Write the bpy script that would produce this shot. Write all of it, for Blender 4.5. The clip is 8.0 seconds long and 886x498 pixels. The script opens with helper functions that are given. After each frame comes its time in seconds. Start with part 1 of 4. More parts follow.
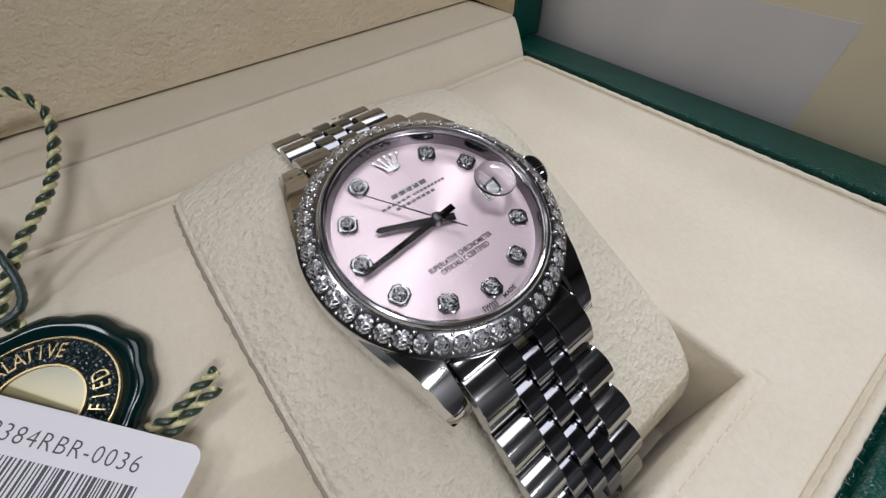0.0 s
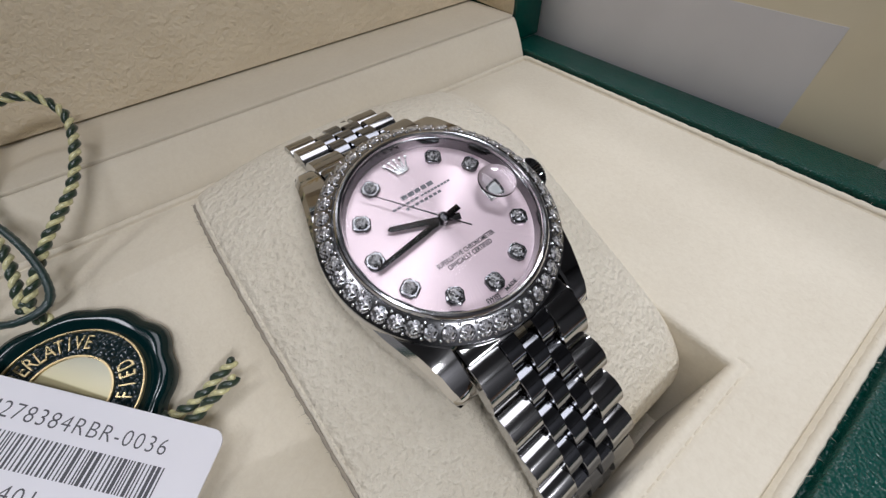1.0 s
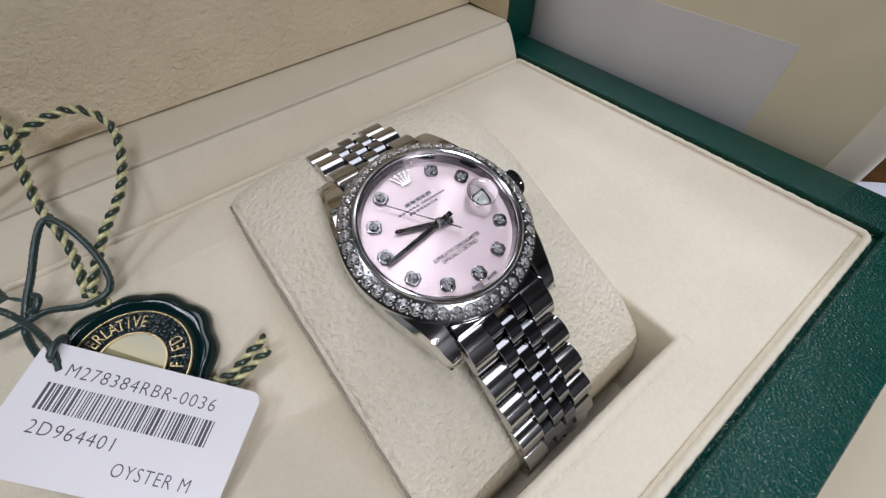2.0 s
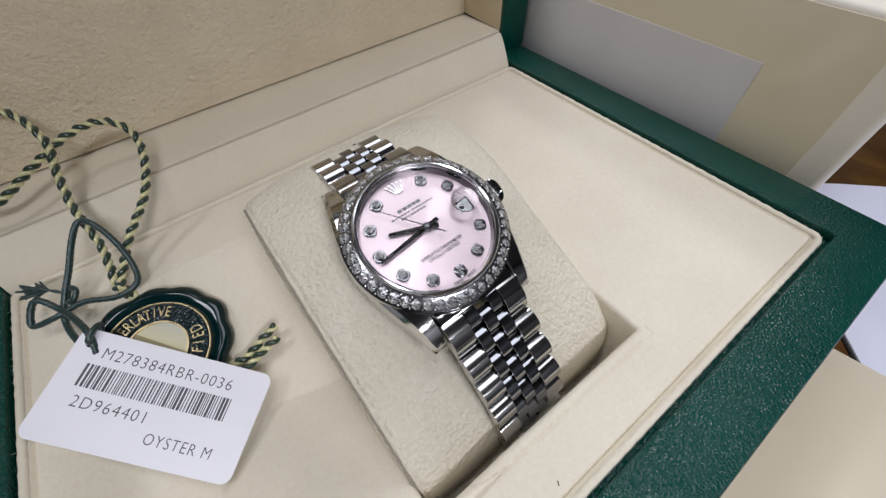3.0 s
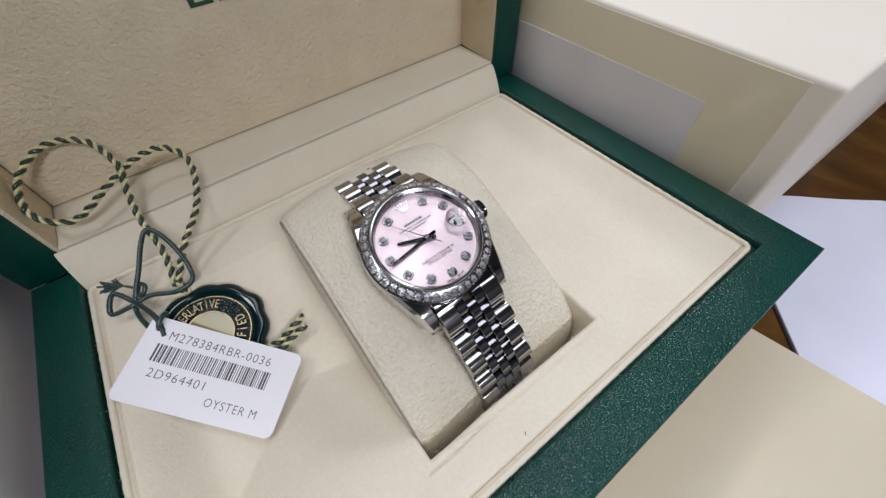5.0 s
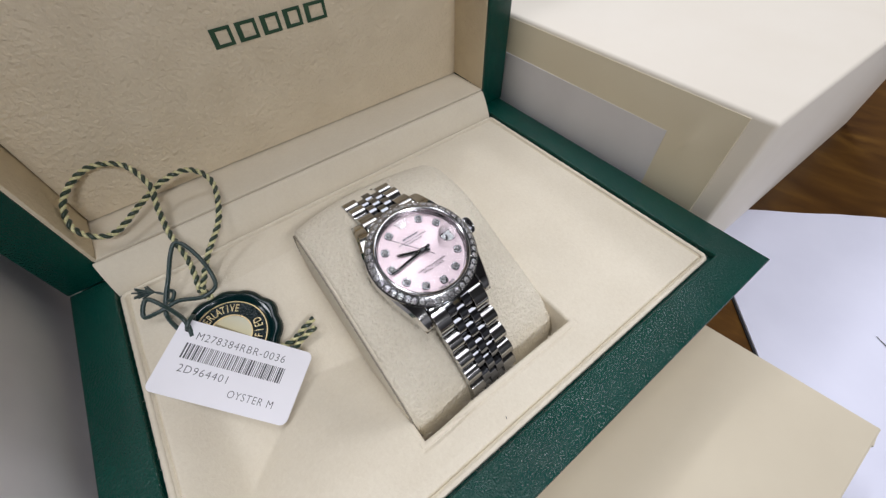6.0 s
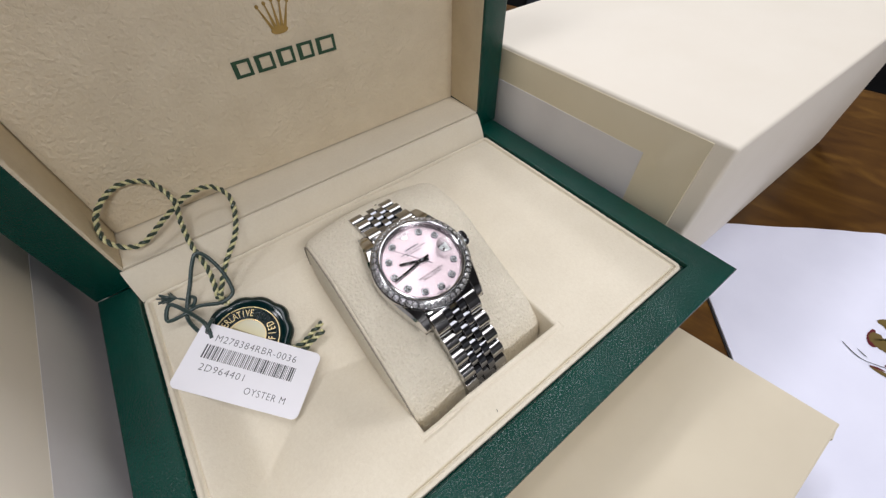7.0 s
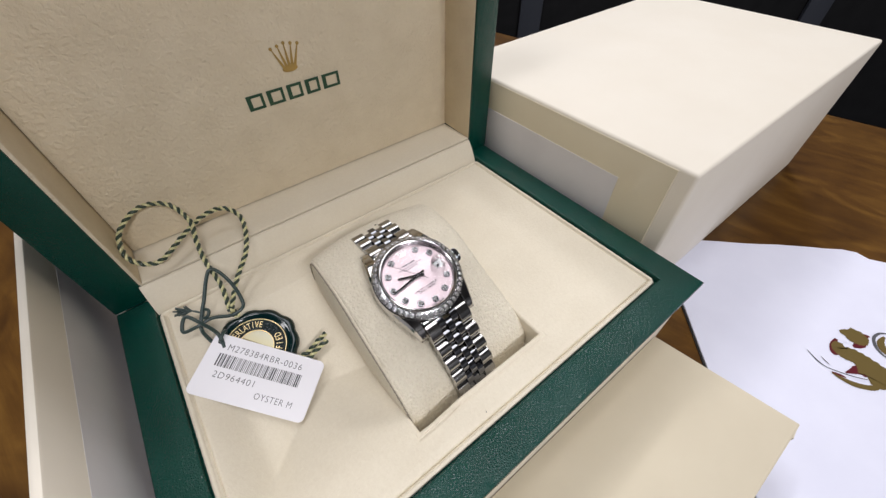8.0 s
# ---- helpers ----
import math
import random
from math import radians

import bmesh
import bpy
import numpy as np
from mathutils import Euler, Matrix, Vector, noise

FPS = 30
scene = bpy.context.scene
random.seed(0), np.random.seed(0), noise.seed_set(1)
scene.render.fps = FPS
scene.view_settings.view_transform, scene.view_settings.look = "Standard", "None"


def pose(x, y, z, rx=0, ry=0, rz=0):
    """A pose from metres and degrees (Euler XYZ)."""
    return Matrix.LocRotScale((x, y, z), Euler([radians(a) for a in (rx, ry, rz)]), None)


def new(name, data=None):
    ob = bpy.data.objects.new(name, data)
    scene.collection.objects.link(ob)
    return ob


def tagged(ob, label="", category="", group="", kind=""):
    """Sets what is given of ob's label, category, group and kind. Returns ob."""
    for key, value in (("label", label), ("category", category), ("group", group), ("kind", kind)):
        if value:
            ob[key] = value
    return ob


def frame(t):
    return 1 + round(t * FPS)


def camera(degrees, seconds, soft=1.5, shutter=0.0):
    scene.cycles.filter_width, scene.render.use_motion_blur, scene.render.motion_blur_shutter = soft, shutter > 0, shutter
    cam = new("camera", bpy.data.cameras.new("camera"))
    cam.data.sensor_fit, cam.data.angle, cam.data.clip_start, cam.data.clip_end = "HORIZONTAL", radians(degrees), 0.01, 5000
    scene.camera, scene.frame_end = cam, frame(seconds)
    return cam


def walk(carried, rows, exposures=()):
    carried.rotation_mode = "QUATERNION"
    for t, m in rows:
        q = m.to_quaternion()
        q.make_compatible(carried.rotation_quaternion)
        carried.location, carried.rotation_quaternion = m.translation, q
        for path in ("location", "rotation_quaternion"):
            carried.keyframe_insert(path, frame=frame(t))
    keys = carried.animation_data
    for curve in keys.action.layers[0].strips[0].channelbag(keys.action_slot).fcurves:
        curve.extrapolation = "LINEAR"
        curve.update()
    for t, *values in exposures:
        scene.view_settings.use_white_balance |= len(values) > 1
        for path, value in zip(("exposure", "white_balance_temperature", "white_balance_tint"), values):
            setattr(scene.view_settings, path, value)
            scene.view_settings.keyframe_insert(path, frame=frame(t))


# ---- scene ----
# All building is in millimetres with the table top at z = 0; MM turns it into metres.
MM = 0.001
PAD = 48.0  # height of the box's inner pad above the table

cam = camera(99.0, 8.0, soft=1.35)
PATH = [
    (0.0, -19.19, -35.28, 102.33, 41.21, 2.13, -37.43),
    (0.5, -19.17, -35.69, 102.90, 41.11, 2.35, -37.44),
    (1.0, -21.11, -36.56, 105.26, 40.45, 2.19, -37.62),
    (1.5, -23.62, -38.81, 110.38, 39.26, 1.94, -37.71),
    (1.7, -23.79, -39.83, 112.56, 38.72, 2.11, -37.69),
    (2.8, -24.48, -47.82, 122.73, 37.23, 2.24, -37.24),
    (3.0, -24.45, -47.90, 123.63, 37.29, 2.38, -37.12),
    (3.2, -25.13, -48.40, 124.19, 37.45, 2.35, -37.02),
    (3.5, -26.03, -48.75, 123.92, 37.62, 2.52, -36.97),
    (4.0, -26.43, -50.63, 127.72, 37.48, 2.54, -36.89),
    (4.5, -26.62, -53.07, 132.30, 37.22, 2.51, -36.99),
    (4.7, -27.86, -54.89, 135.35, 37.29, 2.44, -36.80),
    (5.8, -33.27, -65.34, 151.65, 38.45, 1.86, -37.05),
    (6.0, -33.90, -65.99, 152.95, 38.73, 1.93, -37.13),
    (6.5, -36.31, -69.23, 157.97, 39.44, 1.91, -37.11),
    (7.0, -38.62, -72.74, 162.25, 40.52, 1.58, -37.29),
    (7.5, -40.99, -75.90, 167.16, 41.63, 1.29, -37.59),
    (8.0, -43.23, -79.85, 172.27, 42.89, 1.09, -37.87),
]
EXPOSURES = [(0.0, -0.98, 6090, 10), (1.5, -0.87, 6040, 10), (4.5, -0.85, 6000, 10), (6.0, -0.80, 6150, 10), (8.0, -0.66, 6380, 10)]
walk(cam, [(t, pose(x * MM, y * MM, z * MM, rx, ry, rz)) for t, x, y, z, rx, ry, rz in PATH], EXPOSURES)

# ---- light: a dim room with unseen ceiling panels, two of them added fills ----
world = bpy.data.worlds.new("room_air")
scene.world = world
world.use_nodes = True
world.node_tree.nodes["Background"].inputs[0].default_value = (0.75, 0.85, 1.0, 1)
world.node_tree.nodes["Background"].inputs[1].default_value = 0.02


def panel_lamp(x, y, z, sx, sy, watts, colour, turn=0):
    data = bpy.data.lights.new("unseen_panel_light", "AREA")
    data.shape, data.size, data.size_y, data.energy, data.color = "RECTANGLE", sx, sy, watts, colour
    ob = new("unseen_panel_light", data)
    ob.matrix_world = pose(x, y, z, 0, 0, turn)
    return ob


LAMPS = [
    (-0.05, -0.38, 1.90, 0.34, 0.20, 6, (1.0, 0.97, 0.985), 8),
    # Front fill added to brighten the raised lid; no source seen there.
    (0.05, -2.10, 1.90, 0.9, 0.30, 76, (1.0, 0.97, 0.985), 8),
    (1.75, 0.95, 1.90, 0.50, 0.35, 34, (1.0, 0.97, 0.985), 8),
    (0.95, 1.25, 1.90, 1.15, 0.24, 30, (1.0, 0.97, 0.985), 8),
    (0.36, 0.33, 1.90, 0.80, 1.05, 14, (1.0, 0.97, 0.985), 8),
    # Left fill added for the cushion and carton sides; source unseen.
    (-1.00, 0.10, 1.90, 0.9, 0.24, 14, (1.0, 0.97, 0.985), 8),
]
for lamp in LAMPS:
    panel_lamp(*lamp)


# ---- materials ----
def material(name, colour, rough=0.5, metal=0.0, spec=0.5):
    m = bpy.data.materials.new(name)
    m.use_nodes = True
    b = m.node_tree.nodes["Principled BSDF"]
    b.inputs["Base Color"].default_value = (*colour, 1)
    b.inputs["Roughness"].default_value = rough
    b.inputs["Metallic"].default_value = metal
    b.inputs["Specular IOR Level"].default_value = spec
    return m


def nodes_of(m):
    return m.node_tree.nodes, m.node_tree.links, m.node_tree.nodes["Principled BSDF"]


def coords(m, scale=(1, 1, 1)):
    n, l, _ = nodes_of(m)
    tc = n.new("ShaderNodeTexCoord")
    mp = n.new("ShaderNodeMapping")
    mp.inputs["Scale"].default_value = scale
    l.new(tc.outputs["Object"], mp.inputs["Vector"])
    return mp.outputs["Vector"]


def noise_tex(m, vec, scale, detail=4.0, rough=0.55, distort=0.0):
    n, l, _ = nodes_of(m)
    t = n.new("ShaderNodeTexNoise")
    t.inputs["Scale"].default_value, t.inputs["Detail"].default_value = scale, detail
    t.inputs["Roughness"].default_value, t.inputs["Distortion"].default_value = rough, distort
    l.new(vec, t.inputs["Vector"])
    return t.outputs["Fac"]


def voronoi_tex(m, vec, scale, feature="F1", out="Distance"):
    n, l, _ = nodes_of(m)
    t = n.new("ShaderNodeTexVoronoi")
    t.feature = feature
    t.inputs["Scale"].default_value = scale
    l.new(vec, t.inputs["Vector"])
    return t.outputs[out]


def ramp(m, fac, stops):
    n, l, _ = nodes_of(m)
    r = n.new("ShaderNodeValToRGB")
    for i, (p, c) in enumerate(stops):
        e = r.color_ramp.elements[i] if i < 2 else r.color_ramp.elements.new(p)
        e.position, e.color = p, (*c, 1)
    l.new(fac, r.inputs["Fac"])
    return r.outputs["Color"]


def maths(m, op, a, b):
    n, l, _ = nodes_of(m)
    t = n.new("ShaderNodeMath")
    t.operation = op
    for i, v in enumerate((a, b)):
        if isinstance(v, (int, float)):
            t.inputs[i].default_value = v
        else:
            l.new(v, t.inputs[i])
    return t.outputs[0]


def tint(m, fac, dark, light, lo=0.3, hi=0.7):
    n, l, b = nodes_of(m)
    l.new(ramp(m, fac, [(lo, dark), (hi, light)]), b.inputs["Base Color"])


def relief(m, height, strength, mm):
    n, l, b = nodes_of(m)
    t = n.new("ShaderNodeBump")
    t.inputs["Strength"].default_value, t.inputs["Distance"].default_value = strength, mm * MM
    l.new(height, t.inputs["Height"])
    l.new(t.outputs["Normal"], b.inputs["Normal"])


def rough_from(m, fac, lo, hi):
    n, l, b = nodes_of(m)
    r = ramp(m, fac, [(0.3, (lo,) * 3), (0.7, (hi,) * 3)])
    l.new(r, b.inputs["Roughness"])


def suede(name, dark, light, scale, strength, mm, grain=2200, distort=0.6, soft=0.5):
    m = material(name, light, 0.95, 0, 0.2)
    v = coords(m)
    big = noise_tex(m, v, 60, 3)
    fine = noise_tex(m, v, grain, 3, 0.6)
    mid = noise_tex(m, v, scale, 3, soft, distort)
    tint(m, maths(m, "ADD", maths(m, "MULTIPLY", big, 0.4), maths(m, "ADD", maths(m, "MULTIPLY", mid, 0.35), maths(m, "MULTIPLY", fine, 0.25))), dark, light, 0.36, 0.62)
    relief(m, maths(m, "ADD", mid, maths(m, "MULTIPLY", fine, 0.35)), strength, mm)
    b = nodes_of(m)[2]
    b.inputs["Sheen Weight"].default_value = 0.15
    b.inputs["Sheen Roughness"].default_value = 0.5
    return m


PAD_SUEDE = suede("cream_suede", (0.71, 0.642, 0.51), (0.77, 0.707, 0.573), 900, 0.45, 0.3)
CUSHION_SUEDE = suede("cushion_suede", (0.74, 0.67, 0.53), (0.84, 0.775, 0.63), 1100, 0.95, 0.85, 2900, 0.0, 0.4)


def lid_leather():
    m = material("cream_lid_leather", (0.70, 0.62, 0.48), 0.7, 0, 0.3)
    v = coords(m)
    vm = noise_tex(m, v, 640, 4, 0.55, 0.3)
    f = noise_tex(m, v, 1500, 3)
    tint(m, noise_tex(m, v, 70, 3), (0.735, 0.635, 0.465), (0.795, 0.695, 0.52))
    relief(m, maths(m, "ADD", vm, maths(m, "MULTIPLY", f, 0.25)), 0.8, 0.9)
    return m


LID_LEATHER = lid_leather()
SMOOTH_CREAM = suede("smooth_cream_lining", (0.71, 0.64, 0.505), (0.76, 0.695, 0.56), 900, 0.12, 0.2)


def green_leather():
    m = material("green_leather", (0.003, 0.05, 0.038), 0.2, 0, 0.4)
    v = coords(m)
    cells = voronoi_tex(m, v, 2000)
    wav = noise_tex(m, coords(m, (1, 0.6, 1)), 2500, 3, 0.55, 0.3)
    tint(m, noise_tex(m, v, 40, 3), (0.0005, 0.043, 0.030), (0.001, 0.056, 0.040))
    relief(m, maths(m, "ADD", maths(m, "MULTIPLY", cells, 0.8), wav), 0.75, 0.32)
    rough_from(m, noise_tex(m, v, 200, 3), 0.06, 0.13)
    return m


GREEN = green_leather()


def carton_paper(name, dark, light):
    m = material(name, light, 0.62, 0, 0.35)
    v = coords(m)
    tint(m, noise_tex(m, v, 25, 4), dark, light)
    relief(m, noise_tex(m, v, 1200, 3), 0.12, 0.15)
    return m


CREAM_CARTON = carton_paper("cream_carton_paper", (0.81, 0.75, 0.64), (0.835, 0.78, 0.675))
# Carton side: the same cream, with yellow bounce light put into its colour.
WRAP_BOUNCE_TINT = carton_paper("wrap_paper_bounce_tint", (0.79, 0.72, 0.55), (0.815, 0.75, 0.58))
# Shallow box card: the shade lying on it is put into a darker colour.
SHADED_CARD = carton_paper("shaded_box_card", (0.60, 0.535, 0.405), (0.64, 0.575, 0.44))
WHITE_CARD = carton_paper("white_lining_paper", (0.70, 0.69, 0.72), (0.78, 0.77, 0.80))
WHITE_PAPER = carton_paper("white_paper", (0.70, 0.71, 0.83), (0.75, 0.76, 0.88))
TAG_CARD = carton_paper("white_tag_card", (0.83, 0.82, 0.86), (0.88, 0.87, 0.91))


def wood():
    m = material("brown_wood", (0.2, 0.09, 0.03), 0.42, 0, 0.4)
    broad = noise_tex(m, coords(m, (20, 8, 20)), 2.4, 4, 0.55, 1.2)
    g = noise_tex(m, coords(m, (70, 8, 70)), 2.5, 4, 0.6, 1.0)
    f = noise_tex(m, coords(m, (900, 30, 900)), 2, 3)
    mix = maths(m, "ADD", maths(m, "MULTIPLY", broad, 0.72), maths(m, "ADD", maths(m, "MULTIPLY", g, 0.18), maths(m, "MULTIPLY", f, 0.1)))
    n, l, b = nodes_of(m)
    l.new(ramp(m, mix, [(0.34, (0.06, 0.025, 0.005)), (0.5, (0.10, 0.044, 0.008)), (0.66, (0.165, 0.08, 0.015))]), b.inputs["Base Color"])
    relief(m, f, 0.1, 0.15)
    return m


WOOD = wood()
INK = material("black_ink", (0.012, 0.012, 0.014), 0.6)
GREY_INK = material("grey_print_ink", (0.085, 0.085, 0.095), 0.6)
GREEN_INK = material("dark_green_print", (0.02, 0.07, 0.035), 0.5)
GOLD_INK = material("gold_print", (0.45, 0.30, 0.09), 0.35, 0.6)
OLIVE_INK = material("olive_gold_print", (0.13, 0.09, 0.022), 0.5)
RED_INK = material("dark_red_print", (0.10, 0.004, 0.012), 0.5)
STITCH = material("cream_thread", (0.70, 0.63, 0.50), 0.9)
SEAM = material("greyed_seam_thread", (0.33, 0.29, 0.23), 0.95)
DATE_WHITE = material("white_date_disc", (0.8, 0.8, 0.8), 0.4)


def steel(name, colour, rough, brushed=None):
    m = material(name, colour, rough, 1.0)
    v = coords(m)
    if brushed:
        vb = coords(m, brushed)
        s = noise_tex(m, vb, 900, 4)
        rough_from(m, s, rough * 0.75, rough * 1.35)
        relief(m, s, 0.06, 0.05)
    else:
        rough_from(m, noise_tex(m, v, 300, 4), rough * 0.7, rough * 1.4)
    return m


STEEL = steel("polished_steel", (0.58, 0.57, 0.56), 0.07)
# Centre links: dark mirrored surroundings are put into a darker base colour.
LINK_STEEL = steel("link_steel_reflection_in_colour", (0.27, 0.275, 0.295), 0.1)
RING_STEEL = steel("polished_ring_steel", (0.68, 0.68, 0.69), 0.14)
BEZEL_STEEL = steel("bezel_steel", (0.33, 0.33, 0.335), 0.18)
BRUSHED = steel("brushed_steel", (0.44, 0.435, 0.43), 0.12, (0.06, 1, 1))
# Hands and flange: black reflections are put into these base colours too.
DARK_STEEL = steel("steel_dark_reflection_in_colour", (0.075, 0.073, 0.078), 0.12)
FLANGE = steel("flange_steel_reflection_in_colour", (0.30, 0.30, 0.31), 0.12)
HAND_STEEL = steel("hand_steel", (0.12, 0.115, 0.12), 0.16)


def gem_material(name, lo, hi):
    """Cut stone: facets of many tilts, with bright and dark glints put into the base colour."""
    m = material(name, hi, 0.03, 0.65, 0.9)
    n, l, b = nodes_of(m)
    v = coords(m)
    # Sparkle is painted: random cells of light and dark base colour.
    glint_cells = voronoi_tex(m, v, 3900, "F1", "Color")
    l.new(ramp(m, glint_cells, [(0.36, lo), (0.7, hi)]), b.inputs["Base Color"])
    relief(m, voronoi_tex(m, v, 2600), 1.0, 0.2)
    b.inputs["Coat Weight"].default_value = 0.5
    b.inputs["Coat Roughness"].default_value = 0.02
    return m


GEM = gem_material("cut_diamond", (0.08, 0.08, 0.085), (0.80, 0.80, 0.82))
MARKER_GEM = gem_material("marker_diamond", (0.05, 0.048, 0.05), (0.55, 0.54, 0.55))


def dial_material():
    m = material("pink_sunray_dial", (0.6, 0.48, 0.5), 0.34, 0.8)
    n, l, b = nodes_of(m)
    tan = n.new("ShaderNodeTangent")
    tan.direction_type, tan.axis = "RADIAL", "Z"
    l.new(tan.outputs["Tangent"], b.inputs["Tangent"])
    b.inputs["Anisotropic"].default_value = 0.7
    b.inputs["Anisotropic Rotation"].default_value = 0.25
    tc = n.new("ShaderNodeTexCoord")
    sep = n.new("ShaderNodeSeparateXYZ")
    l.new(tc.outputs["Object"], sep.inputs[0])
    ang = maths(m, "ARCTAN2", sep.outputs["Y"], sep.outputs["X"])
    comb = n.new("ShaderNodeCombineXYZ")
    l.new(ang, comb.inputs[0])
    rays = noise_tex(m, comb.outputs[0], 60, 3)
    tint(m, rays, (0.53, 0.425, 0.45), (0.62, 0.505, 0.53))
    return m


DIAL = dial_material()


def glass(name, ior=1.5):
    m = bpy.data.materials.new(name)
    m.use_nodes = True
    b = m.node_tree.nodes["Principled BSDF"]
    b.inputs["Transmission Weight"].default_value = 1.0
    b.inputs["Roughness"].default_value = 0.0
    b.inputs["IOR"].default_value = ior
    b.inputs["Base Color"].default_value = (0.98, 0.99, 0.99, 1)
    return m


CRYSTAL = glass("coated_sapphire_glass", 1.11)
LENS_GLASS = glass("lens_glass")
WAX = material("dark_green_glossy_resin", (0.001, 0.014, 0.015), 0.12, 0, 0.6)
GOLD = steel("gold_foil", (0.66, 0.52, 0.28), 0.3)


def foil():
    m = material("gold_hologram_foil", (0.6, 0.5, 0.25), 0.32, 0.6)
    n, l, b = nodes_of(m)
    tc = n.new("ShaderNodeTexCoord")
    turn = n.new("ShaderNodeVectorRotate")
    turn.inputs["Angle"].default_value = radians(-38)
    l.new(tc.outputs["Object"], turn.inputs["Vector"])
    sep = n.new("ShaderNodeSeparateXYZ")
    l.new(turn.outputs[0], sep.inputs[0])
    band = maths(m, "ADD", maths(m, "MULTIPLY", sep.outputs["X"], 80.0), 0.5)
    bands = ramp(m, band, [(0.0, (0.44, 0.39, 0.25)), (0.42, (0.50, 0.47, 0.36)), (0.44, (0.20, 0.155, 0.08)), (0.60, (0.24, 0.19, 0.10)), (0.62, (0.52, 0.46, 0.30)), (1.0, (0.46, 0.44, 0.36))])
    l.new(bands, b.inputs["Base Color"])
    b.inputs["Thin Film Thickness"].default_value = 420
    b.inputs["Thin Film IOR"].default_value = 1.6
    return m


FOIL = foil()


def textured_green():
    m = material("speckled_dark_enamel", (0.004, 0.016, 0.02), 0.25)
    v = coords(m)
    relief(m, voronoi_tex(m, v, 1300), 1.0, 0.5)
    return m


ENAMEL = textured_green()


def thread(name, colour, scale=1500):
    m = material(name, colour, 0.3, 0, 0.8)
    v = coords(m)
    d = tuple(c * 0.6 for c in colour)
    tint(m, noise_tex(m, v, scale, 3), d, colour)
    relief(m, noise_tex(m, v, scale * 1.5, 2), 0.5, 0.15)
    nodes_of(m)[2].inputs["Sheen Weight"].default_value = 0.2
    return m


CORD_GREEN = thread("dark_green_silk", (0.012, 0.040, 0.020))
CORD_PALE = thread("pale_yellow_silk", (0.80, 0.76, 0.40))
STRING_GREEN = thread("teal_green_string", (0.003, 0.034, 0.031), 2500)
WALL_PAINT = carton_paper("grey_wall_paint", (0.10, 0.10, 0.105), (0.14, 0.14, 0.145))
BACKDROP_BLACK = carton_paper("black_room_backdrop", (0.006, 0.006, 0.007), (0.012, 0.012, 0.013))
GREY_METAL = material("grey_furniture_frame", (0.05, 0.055, 0.07), 0.5)
CEILING_PAINT = carton_paper("grey_ceiling_paint", (0.20, 0.20, 0.20), (0.25, 0.25, 0.25))


# ---- mesh helpers ----
def thing(name, at, label, category, group="", turn=None):
    ob = new(name)
    ob.empty_display_size = 0.005
    m = Matrix.Translation(Vector(at) * MM)
    ob.matrix_world = m @ turn if turn is not None else m
    return tagged(ob, label, category, group)


def finish(bm, mat, name, sharp=40, smooth=True):
    bmesh.ops.recalc_face_normals(bm, faces=bm.faces)
    me = bpy.data.meshes.new(name)
    for v in bm.verts:
        v.co *= MM
    for f in bm.faces:
        f.smooth = smooth
    bm.to_mesh(me)
    bm.free()
    if smooth and sharp < 180:
        me.set_sharp_from_angle(angle=radians(sharp))
    me.materials.append(mat)
    return me


def part(name, bm, mat, parent, label="", at=None, sharp=40, smooth=True):
    me = bm if isinstance(bm, bpy.types.Mesh) else finish(bm, mat, name, sharp, smooth)
    ob = new(name, me)
    ob.parent = parent
    if at is not None:
        ob.matrix_basis = at
    return tagged(ob, label)


def mmpose(x, y, z, rx=0, ry=0, rz=0):
    return pose(x * MM, y * MM, z * MM, rx, ry, rz)


def add_box(bm, x0, x1, y0, y1, z0, z1, bevel=0.0, segs=2):
    m = Matrix.Translation(((x0 + x1) / 2, (y0 + y1) / 2, (z0 + z1) / 2)) @ Matrix.Diagonal((x1 - x0, y1 - y0, z1 - z0, 1))
    made = bmesh.ops.create_cube(bm, size=1, matrix=m)
    if bevel:
        es = list({e for v in made["verts"] for e in v.link_edges})
        bmesh.ops.bevel(bm, geom=es, offset=bevel, segments=segs, affect="EDGES", profile=0.5)
    return bm


def box(*a, **k):
    return add_box(bmesh.new(), *a, **k)


def revolve(profile, n=96, closed=True, bm=None):
    bm = bm or bmesh.new()
    rings = []
    for r, h in profile:
        if r < 1e-6:
            rings.append([bm.verts.new((0, 0, h))])
        else:
            rings.append([bm.verts.new((r * math.cos(2 * math.pi * i / n), r * math.sin(2 * math.pi * i / n), h)) for i in range(n)])
    pairs = list(zip(rings, rings[1:])) + ([(rings[-1], rings[0])] if closed else [])
    for a, b in pairs:
        for i in range(n):
            j = (i + 1) % n
            if len(a) == 1 and len(b) == 1:
                continue
            if len(a) == 1:
                bm.faces.new((a[0], b[i], b[j]))
            elif len(b) == 1:
                bm.faces.new((a[i], a[j], b[0]))
            else:
                bm.faces.new((a[i], a[j], b[j], b[i]))
    return bm


def prism(poly, z0, z1, bevel=0.0, bm=None):
    bm = bm or bmesh.new()
    lo = [bm.verts.new((x, y, z0)) for x, y in poly]
    hi = [bm.verts.new((x, y, z1)) for x, y in poly]
    n = len(poly)
    top = bm.faces.new(hi)
    bm.faces.new(lo[::-1])
    for i in range(n):
        bm.faces.new((lo[i], lo[(i + 1) % n], hi[(i + 1) % n], hi[i]))
    if bevel:
        bmesh.ops.bevel(bm, geom=list(top.edges), offset=bevel, segments=2, affect="EDGES", profile=0.5)
    return bm


